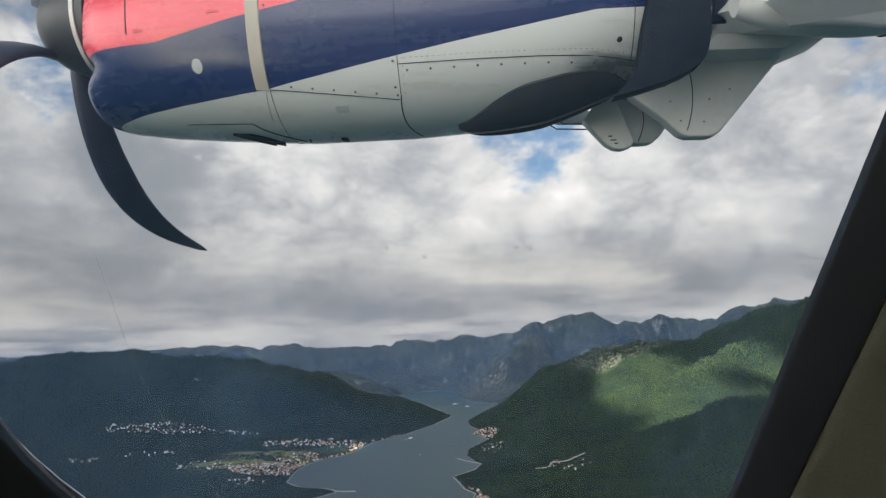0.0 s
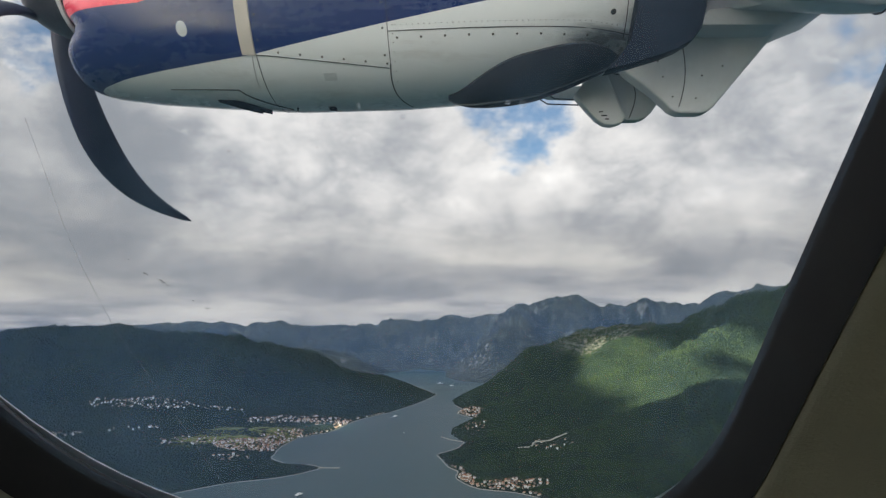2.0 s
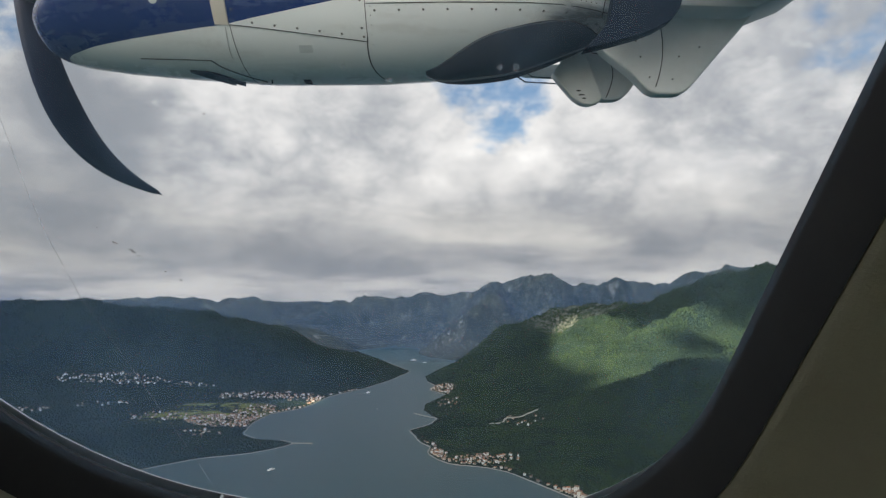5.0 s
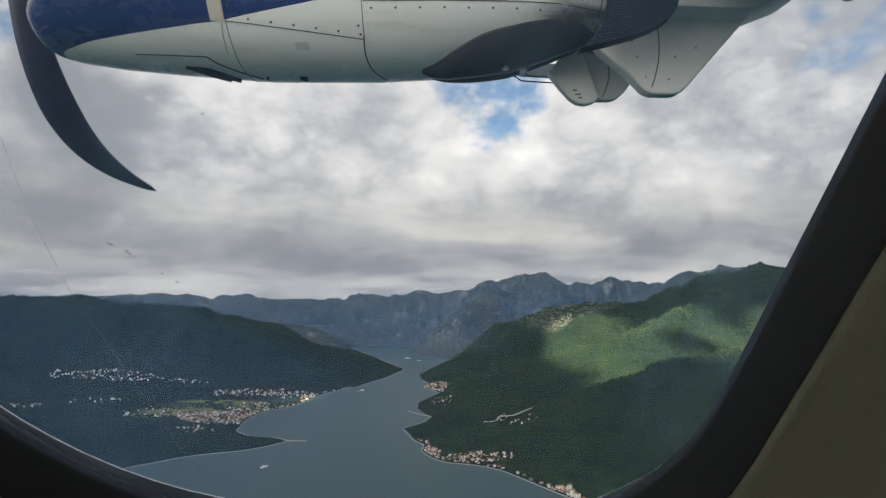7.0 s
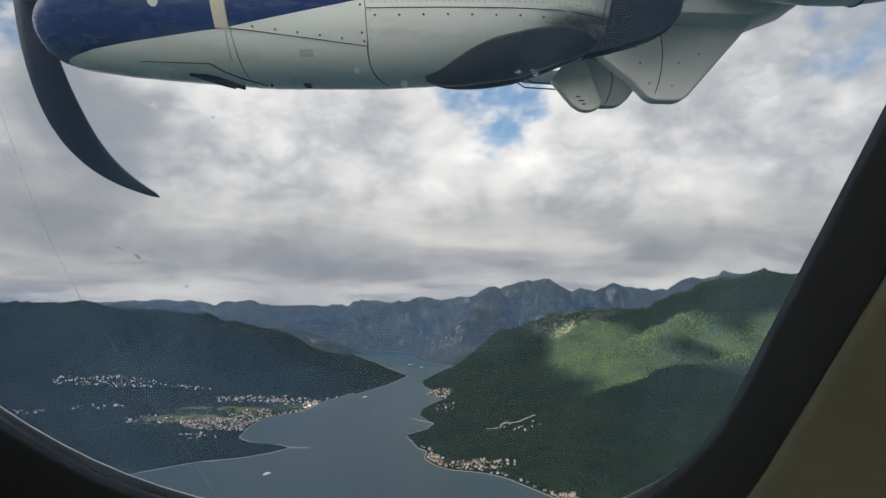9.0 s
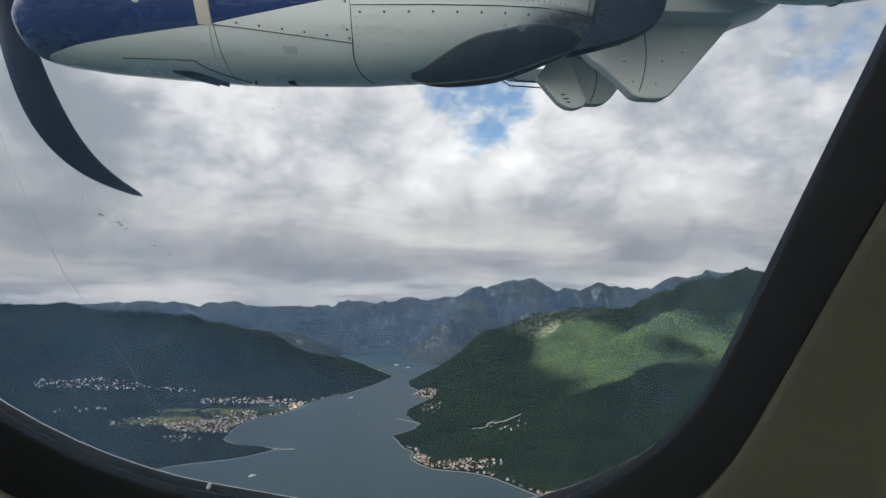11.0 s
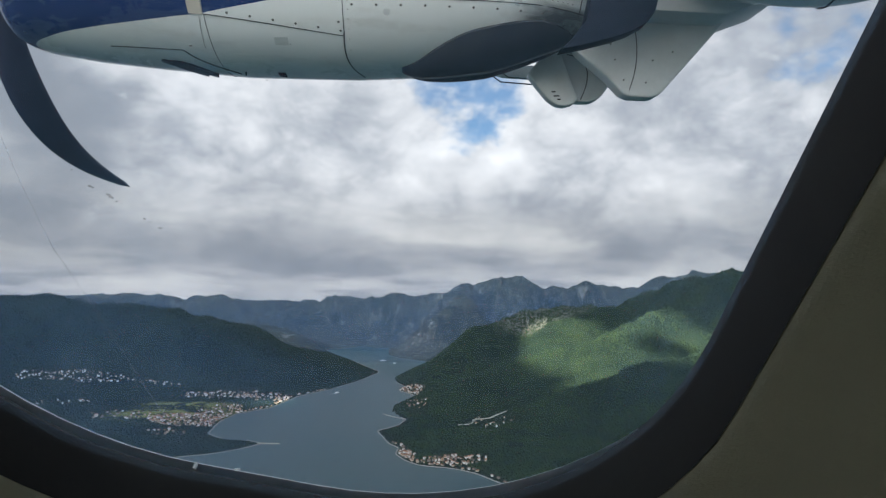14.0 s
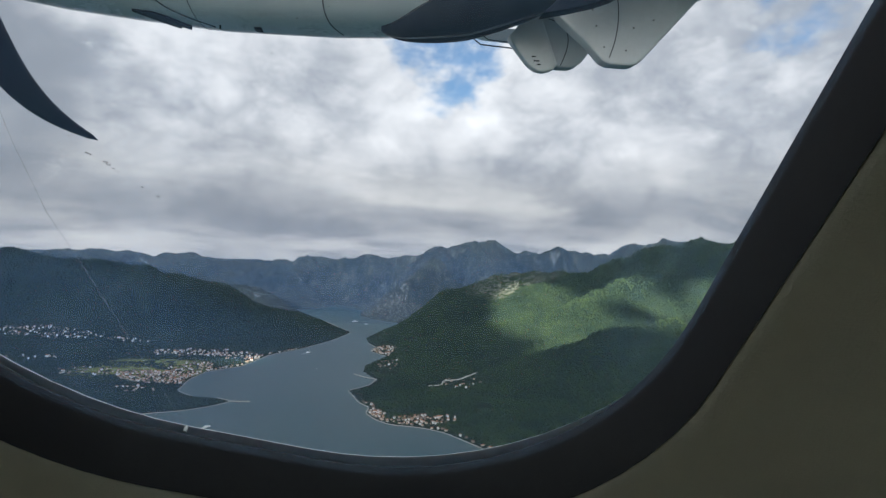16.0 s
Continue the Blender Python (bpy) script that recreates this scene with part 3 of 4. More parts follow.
# centre, half-sizes, number of houses
VILLAGES = [(-95, 1990, 45, 105, 70), (20, 1105, 56, 28, 60), (-70, 1130, 24, 44, 26), (112, 900, 36, 44, 36), (185, 830, 34, 44, 26), (-600, 1790, 105, 65, 90), (-480, 1800, 70, 70, 60), (-545, 1440, 85, 70, 150), (-520, 1560, 45, 95, 70), (-690, 1480, 90, 60, 30), (-1085, 1960, 175, 48, 120), (-830, 1950, 70, 24, 14), (85, 1400, 60, 50, 14), (-540, 1300, 40, 30, 14), (-60, 1700, 30, 90, 18), (-1060, 1560, 60, 30, 14), (-930, 1640, 90, 40, 14), (790, 1730, 90, 40, 12), (300, 800, 80, 45, 34), (250, 700, 40, 55, 26)]
forest()


def ribbon(name, pts, width, rise, mat, label, category, inset=0.0):
    """A low strip that follows the ground, with its own thickness."""
    fine = []
    for (ax, ay), (bx, by) in zip(pts, pts[1:]):
        n = max(2, int(math.hypot(bx - ax, by - ay) / 9))
        fine += [(ax + (bx - ax) * i / n, ay + (by - ay) * i / n) for i in range(n)]
    fine.append(pts[-1])
    P = np.array(fine, float)
    for _ in range(2):
        P[1:-1] = (P[:-2] + 2 * P[1:-1] + P[2:]) / 4
    T = np.gradient(P, axis=0)
    N = np.stack([T[:, 1], -T[:, 0]], -1) / np.maximum(np.hypot(T[:, 0], T[:, 1]), 1e-6)[:, None]
    w = width * (0.8 + 0.4 * fbm(P[:, 0] / 30, P[:, 1] / 30, 2))[:, None]
    A, B = P + N * (inset - w / 2), P + N * (inset + w / 2)
    za = np.maximum(land_height(A[:, 0], A[:, 1]), 0.1) + rise
    zb = np.maximum(land_height(B[:, 0], B[:, 1]), 0.1) + rise
    zt = np.maximum(za, zb)
    v, f, n = [], [], len(P)
    for i in range(n):
        v += [(*A[i], zt[i] - rise - 1.2), (*A[i], zt[i]), (*B[i], zt[i]), (*B[i], zt[i] - rise - 1.2)]
    for i in range(n - 1):
        a = 4 * i
        f += [(a + j, a + j + 1, a + j + 5, a + j + 4) for j in range(3)]
    return tagged(new(name, mesh_of(name, v, f, mat)), label, category, kind="structure")


ribbon("quay", SHORE_EAST[2:18], 1.5, 0.6, QUAY, "pale stone quay and shore road along the water", "quay", inset=-0.5)
ribbon("quay", SHORE_WEST[4:12], 1.5, 0.6, QUAY, "pale stone promenade along the village waterfront", "quay", inset=-0.5)
ribbon("quay", SHORE_WEST[12:19], 1.5, 0.6, QUAY, "pale shore road edging the wooded headland", "quay", inset=-0.5)
ribbon("quay", SHORE_EAST[22:26], 1.5, 0.6, QUAY, "stone shore road below the strait village", "quay", inset=-0.5)
ribbon("quay", SHORE_WEST[2:5], 2.6, 0.8, QUAY, "shore road round the point of the strait", "quay", inset=-0.5)
ribbon("track", [(22, 1372), (40, 1388), (53, 1380), (66, 1404), (60, 1428), (84, 1438), (99, 1431), (117, 1455), (140, 1472)], 3.4, 1.6, ROAD, "pale gravel track climbing through the trees", "track")
ribbon("jetty", [(-84, 1500), (-117, 1534), (-141, 1569)], 4.0, 0.9, QUAY, "short stone jetty reaching into the bay", "jetty")
ribbon("jetty", [(-340, 1236), (-318, 1232), (-300, 1234)], 6.0, 0.9, QUAY, "pale stone jetty at the headland's tip", "jetty")


def house_kind(w, l, h, wall, roof):
    th = thing("house", Matrix.Identity(4), "", "house")
    bm = box(w, l, h + 3, at=(0, 0, h / 2 - 1.5))
    part("wall", bm, wall, th, smooth=False)
    e, p = 0.4, w * 0.36
    v = [(-w / 2 - e, -l / 2 - e, h), (w / 2 + e, -l / 2 - e, h), (w / 2 + e, l / 2 + e, h), (-w / 2 - e, l / 2 + e, h), (0, -l / 2 + w * 0.2, h + p), (0, l / 2 - w * 0.2, h + p)]
    f = [(0, 1, 4), (1, 2, 5, 4), (2, 3, 5), (3, 0, 4, 5), (3, 2, 1, 0)]
    part("roof", mesh_of("roof", v, f, roof), roof, th)
    for sx in (-1, 1):
        for j in (-0.25, 0.25):
            for z in ((0.18, 0.40, 0.62, 0.84) if h > 6.0 else (0.35, 0.72) if h > 3.5 else (0.55,)):
                part("window", box(0.12, l * 0.13, min(h * 0.16, 0.9), at=(sx * (w / 2 + 0.02), j * l, z * h)), PANEM, th, smooth=False)
    return th


HOUSES = [(house_kind(3.2, 4.3, 2.5, PLASTER[0], ROOFS[0]), "cream plastered house with an orange tiled roof"),
          (house_kind(3.6, 4.6, 3.6, PLASTER[1], ROOFS[2]), "white two-storey house with a pale tiled roof"),
          (house_kind(3.3, 5.0, 2.5, PLASTER[2], ROOFS[1]), "old stone house with a brown tiled roof"),
          (house_kind(4.2, 7.2, 4.5, PLASTER[1], ROOFS[0]), "large white house with an orange hipped roof"),
          (house_kind(4.4, 6.0, 7.6, PLASTER[1], ROOFS[2]), "tall white apartment house with four rows of windows")]
places = []
for number, (vx, vy, rx, ry, count) in enumerate(VILLAGES):
    made, tries, taken = 0, 0, []
    while made < count and tries < count * 30:
        tries += 1
        a, q = random.random() * math.tau, math.sqrt(random.random())
        hx, hy = vx + rx * q * math.cos(a), vy + ry * q * math.sin(a)
        if shore_distance(np.array([hx]), np.array([hy]))[0] < 6 or any((hx - tx) ** 2 + (hy - ty) ** 2 < 28 for tx, ty in taken):
            continue
        taken.append((hx, hy))
        places.append((hx, hy, random.choice((0, 90)) + random.uniform(-25, 25) + number * 20, random.choices(range(5), (4, 1, 7, 0, 0) if vy > 2000 else (4, 5, 2, 1, 2) if vy < 950 else (5, 4, 3, 1, 0))[0], False))
        made += 1
for line, spacing in ((SHORE_EAST[2:13], 8.5), (SHORE_WEST[5:10], 8.0), (SHORE_EAST[22:25], 9.0)):
    for (ax, ay), (bx, by) in zip(line, line[1:]):
        length = math.hypot(bx - ax, by - ay)
        nx, ny = (by - ay) / length, -(bx - ax) / length
        s = 3.0
        while s < length:
            q = random.uniform(5.5, 14.0)
            hx, hy = ax + (bx - ax) * s / length, ay + (by - ay) * s / length
            for sign in (1, -1):
                px, py = hx + sign * nx * q, hy + sign * ny * q
                if shore_distance(np.array([px]), np.array([py]))[0] > 4.5 and random.random() < 0.72:
                    turn = math.degrees(math.atan2(by - ay, bx - ax)) + 90 * random.randint(0, 1) + random.uniform(-8, 8)
                    places.append((px, py, turn, random.choices(range(4), (5, 5, 3, 1))[0], True))
            s += spacing * random.uniform(0.7, 1.7)
places.sort(key=lambda p: math.hypot(p[0], p[1]))
first = [True] * len(HOUSES)
far_v, far_f, far_m, far_mats = [], [], [], []
for rank, (hx, hy, turn, i, by_water) in enumerate(places):
    m = pose(hx, hy, float(land_height(np.array([hx]), np.array([hy]))[0]), 0, 0, turn) @ Matrix.Diagonal((*[random.uniform(0.72, 1.12)] * 2, random.uniform(0.75, 1.1), 1.0))
    if rank < 290:
        if first[i]:
            first[i], ob = False, HOUSES[i][0]
            ob.matrix_basis = m
        else:
            ob = copy_thing(HOUSES[i][0], m)
        text = HOUSES[i][1].replace("house", "waterfront house", 1) if by_water else HOUSES[i][1]
        tagged(ob, text, "house", "houses along the quays" if by_water else "houses of the bay villages")
        continue
    for child in HOUSES[i][0].children:
        me = child.data
        base = len(far_v)
        far_v += [m @ v.co for v in me.vertices]
        if me.materials[0] not in far_mats:
            far_mats.append(me.materials[0])
        for p in me.polygons:
            far_f.append([base + q for q in p.vertices])
            far_m.append(far_mats.index(me.materials[0]))
me = mesh_of("far_village", far_v, far_f, far_mats[0])
for extra in far_mats[1:]:
    me.materials.append(extra)
me.polygons.foreach_set("material_index", far_m)
tagged(new("far_village", me), "distant tiled-roof houses scattered on the wooded slopes", "houses", kind="stuff")


def boat(x, y, turn, length, label, wake=False):
    th = thing("boat", pose(x, y, 0, 0, 0, turn), label, "boat", "boats on the bay")
    rings = []
    for s, w in ((-0.5, 0.75), (-0.3, 1.0), (0.1, 1.0), (0.35, 0.6), (0.5, 0.06)):
        b = length * 0.14 * w
        rings.append([(s * length, -b, 0.11 * length), (s * length, -b * 0.7, -0.02 * length), (s * length, b * 0.7, -0.02 * length), (s * length, b, 0.11 * length)])
    part("hull", loft(rings), BOATM, th)
    part("cabin", box(length * 0.38, length * 0.18, length * 0.1, 0.06, at=(-0.05 * length, 0, 0.15 * length)), BOATM, th)
    part("windscreen", box(length * 0.05, length * 0.16, length * 0.06, 0.02, at=(0.15 * length, 0, 0.16 * length)), PANEM, th)
    if wake:
        trail = [(-0.45, 0.05), (-1.0, 0.09), (-1.9, 0.03), (-1.9, -0.03), (-1.0, -0.09), (-0.45, -0.05)]
        v = [(p * length, q * length, 0.12) for p, q in trail] + [(p * length, q * length, -0.2) for p, q in trail]
        part("wake", mesh_of("wake", v, [(0, 1, 4, 5), (1, 2, 3, 4), (0, 6, 7, 1), (1, 7, 8, 2), (2, 8, 9, 3)], FOAM), FOAM, th, "thin white foam trail")
    return th


boat(-318, 1040, 60, 15, "white passenger boat under way on open water")
boat(-305, 1920, 62, 18, "white ferry crossing the narrow bay", True)
boat(-238, 1630, 80, 7, "small white motorboat on the bay")
boat(-270, 2980, 10, 26, "white ferry in the strait")
boat(-210, 2870, 0, 16, "dark-windowed white boat near the far shore")


def mast(x, y, tall):
    z = float(land_height(np.array([x]), np.array([y]))[0])
    th = thing("power_mast", pose(x, y, z, 0, 0, 30), "thin grey power-line mast on the wooded ridge", "mast", "masts on the ridge")
    part("pole", tube([(0, 0, -1.0), (0, 0, tall * 0.5), (0, 0, tall)], 0.28, 6), STEEL, th)
    part("crossarm", box(4.0, 0.25, 0.25, at=(0, 0, tall * 0.86)), STEEL, th)
    part("crossarm", box(2.6, 0.25, 0.25, at=(0, 0, tall * 0.96)), STEEL, th)


for x, y in ((560, 1338), (470, 1440), (640, 1255)):
    mast(x, y, 13)


def shading_cloud():
    """Unseen translucent high cloud sheet added to shade land; gaps set the sun patches."""
    z0, step = 2600.0, 34.0
    cx, cy = np.meshgrid(np.arange(-5300, 900, step), np.arange(-3900, 1750, step))
    gx, gy = cx + step / 2, cy + step / 2
    # where the sun's rays through each piece meet the land
    lx, ly = gx - SUN_DIR.x / SUN_DIR.z * (z0 - 130), gy - SUN_DIR.y / SUN_DIR.z * (z0 - 130)
    open_sky = np.zeros(lx.shape, bool)
    for ox, oy, rx, ry in ((400, 2330, 160, 260), (330, 1880, 120, 330), (470, 1960, 150, 190), (640, 2090, 120, 130), (420, 1640, 210, 140), (680, 1900, 120, 110), (300, 1505, 110, 90), (430, 1450, 110, 80), (540, 1395, 100, 80), (660, 1325, 100, 95), (980, 1900, 130, 190), (-575, 1500, 70, 50)):
        wob = 0.55 + 1.1 * fbm(lx / 120 + ox, ly / 120, 5, 0.6)
        open_sky |= ((lx - ox) / rx) ** 2 + ((ly - oy) / ry) ** 2 < wob ** 2 * 0.8
    open_sky &= ~(((lx - 610) / 70) ** 2 + ((ly - 1830) / 60) ** 2 < 1.0)
    px, py = np.meshgrid(np.arange(-5300, 900 + step, step)[:cx.shape[1] + 1], np.arange(-3900, 1750 + step, step)[:cx.shape[0] + 1])
    pz = z0 + 60 * fbm(px / 300, py / 300, 3)
    v = np.stack([px, py, pz], -1).reshape(-1, 3).tolist()
    wide, f = px.shape[1], []
    for i, j in zip(*np.nonzero(~open_sky)):
        a = int(i * wide + j)
        f.append((a, a + 1, a + wide + 1, a + wide))
    tagged(new("cloud", mesh_of("cloud", v, f, CLOUD)), "unseen cloud sheet above the bay, with gaps for sun patches", "cloud", kind="stuff")


shading_cloud()


def haze_material():
    """Blue-tinted sheet standing for aerial haze, denser in the west and up the strait."""
    m = bpy.data.materials.new("thin_haze")
    m.use_nodes = True
    k = Nodes(m.node_tree)
    a, b, c, both, mx = k.add("ShaderNodeBsdfTransparent"), k.add("ShaderNodeBsdfDiffuse"), k.add("ShaderNodeBsdfTranslucent"), k.add("ShaderNodeMixShader"), k.add("ShaderNodeMixShader")
    pos = k.add("ShaderNodeNewGeometry").outputs["Position"]
    x, y, z = k.xyz(pos)
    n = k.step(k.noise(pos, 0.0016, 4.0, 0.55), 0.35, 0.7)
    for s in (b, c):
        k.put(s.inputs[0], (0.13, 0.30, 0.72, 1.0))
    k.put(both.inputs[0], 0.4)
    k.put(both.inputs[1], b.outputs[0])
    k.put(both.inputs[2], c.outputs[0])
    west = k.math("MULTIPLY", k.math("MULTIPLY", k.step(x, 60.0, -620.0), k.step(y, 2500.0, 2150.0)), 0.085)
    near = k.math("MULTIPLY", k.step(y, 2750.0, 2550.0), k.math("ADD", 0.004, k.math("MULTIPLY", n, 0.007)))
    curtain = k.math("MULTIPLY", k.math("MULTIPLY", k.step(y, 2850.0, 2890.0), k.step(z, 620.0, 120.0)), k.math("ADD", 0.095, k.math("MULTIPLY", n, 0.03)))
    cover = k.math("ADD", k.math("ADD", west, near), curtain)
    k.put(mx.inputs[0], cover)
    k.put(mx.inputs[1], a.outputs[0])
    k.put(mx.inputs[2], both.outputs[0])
    k.put(k.add("ShaderNodeOutputMaterial").inputs[0], mx.outputs[0])
    return m


# a thin sheet tinted blue, draped over bay and slopes in place of haze
HAZE = haze_material()
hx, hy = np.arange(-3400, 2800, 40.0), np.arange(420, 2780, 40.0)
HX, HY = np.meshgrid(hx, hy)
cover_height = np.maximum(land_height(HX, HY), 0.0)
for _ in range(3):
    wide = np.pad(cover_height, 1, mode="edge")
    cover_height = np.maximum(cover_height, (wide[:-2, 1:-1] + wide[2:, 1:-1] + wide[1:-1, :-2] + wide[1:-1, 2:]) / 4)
tagged(new("haze", grid_mesh("haze", hx, hy, cover_height + 9.0, HAZE)), "thin blue sheet standing for haze over the bay and slopes", "haze", kind="stuff")
# two upright sheets of it put the haze tint before the far ranges
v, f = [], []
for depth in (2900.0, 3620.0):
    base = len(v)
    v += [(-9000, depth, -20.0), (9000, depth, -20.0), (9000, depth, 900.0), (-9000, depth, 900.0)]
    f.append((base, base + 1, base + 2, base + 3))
tagged(new("haze", mesh_of("haze", v, f, HAZE)), "blue sheets standing for haze before the far mountains", "haze", kind="stuff")

# ---- engine nacelle ----
BELLY = [(-1.81, 0.970), (-1.80, 0.938), (-1.78, 0.914), (-1.75, 0.896), (-1.70, 0.880), (-1.65, 0.871), (-1.6, 0.865), (-1.5, 0.850), (-1.2, 0.822), (-0.8, 0.792), (-0.3, 0.79), (0.0, 0.805), (0.3, 0.85), (0.65, 0.94), (0.9, 1.04), (1.1, 1.2)]
GIRTH = [(-1.81, 0.19), (-1.80, 0.235), (-1.78, 0.28), (-1.75, 0.318), (-1.70, 0.352), (-1.65, 0.374), (-1.6, 0.390), (-1.5, 0.415), (-1.3, 0.445), (-1.0, 0.47), (0.5, 0.47), (1.1, 0.22)]


def along(table, x):
    return float(np.interp(x, [p[0] for p in table], [p[1] for p in table]))


def section(x):
    """Centre and half-sizes of the cowling at a station."""
    zb = along(BELLY, x)
    top = 1.86 - 0.35 * max(0.0, -1.2 - x)
    return 3.0, (top + zb) / 2, along(GIRTH, x), (top - zb) / 2


def skin(x, a, off=0.0):
    """A point on the cowling; a = 0 faces the cabin, 90 is the belly."""
    yc, zc, ry, rz = section(x)
    c, s = math.cos(radians(a)), math.sin(radians(a))
    e = 2 / 2.25
    return Vector((x, yc - (ry + off) * math.copysign(abs(c) ** e, c), zc - (rz + off) * math.copysign(abs(s) ** e, s)))


def angle_at(x, z):
    """The angle at which the cabin side of the cowling has that height."""
    yc, zc, ry, rz = section(x)
    s = max(-0.999, min(0.999, (zc - z) / rz))
    return math.degrees(math.asin(math.copysign(abs(s) ** (2.25 / 2), s)))


nacelle = thing("engine_nacelle", CABIN, "red, navy and pale grey turboprop engine nacelle", "engine")
stations = [-1.81, -1.807, -1.80, -1.79, -1.775, -1.75, -1.72, -1.69, -1.65] + [-1.6 + 0.1 * i for i in range(28)]


def nosed(p):
    """The nose is drawn back a little between the spinner and the chin intake."""
    back = max(0.0, min(1.0, (-1.6 - p.x) / 0.2))
    p.x += back * (0.065 * math.exp(-((p.z - 1.105) / 0.055) ** 2) + 0.025 * max(0.0, min(1.0, (p.z - 1.05) / 0.1)))
    return p


part("cowling", loft([[nosed(skin(x, a)) for a in range(0, 360, 4)] for x in stations]), LIVERY, nacelle)


def seam_ring(x, a0, a1, r=0.0019):
    part("panel_seam", tube([skin(x, a0 + (a1 - a0) * i / 24, 0.0005) for i in range(25)], r, 5), BLACKISH, nacelle)


def seam_line(pts, r=0.0019):
    part("panel_seam", tube([skin(x, angle_at(x, z), 0.0005) for x, z in pts], r, 5), BLACKISH, nacelle)


def spread(a, b, n=14):
    return [(a[0] + (b[0] - a[0]) * i / n, a[1] + (b[1] - a[1]) * i / n) for i in range(n + 1)]


# raised beige strip round the cowling
rings = []
for x, off in ((-0.942, 0.0), (-0.939, 0.005), (-0.885, 0.005), (-0.882, 0.0)):
    rings.append([skin(x, a, off) for a in np.linspace(-80, angle_at(-0.91, 0.939), 30)])
bm = bmesh.new()
vs = [[bm.verts.new(p) for p in r] for r in rings]
for a, b in zip(vs, vs[1:]):
    for i in range(29):
        bm.faces.new((a[i], a[i + 1], b[i + 1], b[i]))
part("strip", bm, BEIGE, nacelle, "raised beige strip with screws")
seam_ring(-0.880, angle_at(-0.880, 0.938), 120, 0.0013)
seam_ring(-0.322, -60, 52, 0.0015)
part("panel_seam", tube([skin(-0.322 - 0.012 * math.sin(math.pi * i / 14) + 0.06 * (i / 14) ** 2, 52 + 40 * i / 14, 0.0005) for i in range(15)], 0.0026, 5), BLACKISH, nacelle)
seam_line(spread((-0.880, 0.937), (-0.328, 0.879)))
seam_line(spread((-0.318, 0.999), (0.690, 1.012)))
seam_line(spread((-1.33, 0.857), (-1.012, 0.838)), 0.0028)
part("panel_seam", tube([skin(-1.012 + 0.19 * i / 8, 69.5 + 21 * (i / 8) ** 0.75, 0.001) for i in range(9)], 0.0034, 5), BLACKISH, nacelle)
seam_ring(0.665, -40, 60)
seam_ring(-1.48, -30, 12, 0.0025)
# solid dark disc stands for the shade inside the air intake
mouth = []
for off, x in ((0.0, -1.737), (0.02, -1.743), (0.045, -1.739)):
    mouth.append([(x, 3.0 + (0.12 - off) * math.cos(j * math.tau / 24), 1.09 + (0.07 - off * 0.9) * math.sin(j * math.tau / 24)) for j in range(24)])
part("intake_mouth", loft(mouth), BLACKISH, nacelle, "dark disc standing for the shaded air intake under the spinner")
RIVET = finish("rivet", (lambda b: (bmesh.ops.create_cone(b, cap_ends=True, segments=8, radius1=0.0055, radius2=0.004, depth=0.003), b)[1])(bmesh.new()), STEEL, False)
SMALL_RIVET = finish("rivet", (lambda b: (bmesh.ops.create_cone(b, cap_ends=True, segments=6, radius1=0.0026, radius2=0.002, depth=0.002), b)[1])(bmesh.new()), STEEL, False)


def rivet(x, z, mesh=RIVET):
    a = angle_at(x, z)
    p = skin(x, a, 0.001)
    n = (skin(x, a, 0.02) - p).normalized()
    part("rivet", mesh, STEEL, nacelle, at=Matrix.Translation(p) @ n.to_track_quat("Z", "Y").to_matrix().to_4x4())


for i in range(6):
    rivet(-0.786 + 0.090 * i, 0.941 - 0.0095 * i)
for i in range(5):
    rivet(-0.862, 0.985 + 0.09 * i)
    rivet(-0.342, 0.92 + 0.09 * i)
for i in range(10):
    rivet(-0.285 + 0.098 * i, 0.976 + 0.0014 * i)
for i in range(40):
    rivet(-0.29 + 0.0235 * i, 1.020 + 0.0003 * i, SMALL_RIVET)
for i in range(14):
    rivet(-0.302, 0.84 + 0.03 * i, SMALL_RIVET)
    rivet(-0.900 - 0.001 * i, 0.928 - 0.0065 * i, SMALL_RIVET)


def on_skin(name, x, z, mat, bm, label="", turn=0.0):
    a = angle_at(x, z)
    p = skin(x, a, 0.0)
    n = (skin(x, a, 0.02) - p).normalized()
    side = Vector((1, 0, 0))
    up = n.cross(side).normalized()
    m = Matrix((side, up, n)).transposed().to_4x4()
    return part(name, bm, mat, nacelle, label, at=Matrix.Translation(p) @ m @ pose(0, 0, 0, 0, 0, turn))


def disc(r, depth, sx=1.0, sy=1.0):
    b = bmesh.new()
    bmesh.ops.create_cone(b, cap_ends=True, segments=24, radius1=r, radius2=r * 0.94, depth=depth, matrix=Matrix.Diagonal((sx, sy, 1, 1)))
    return b


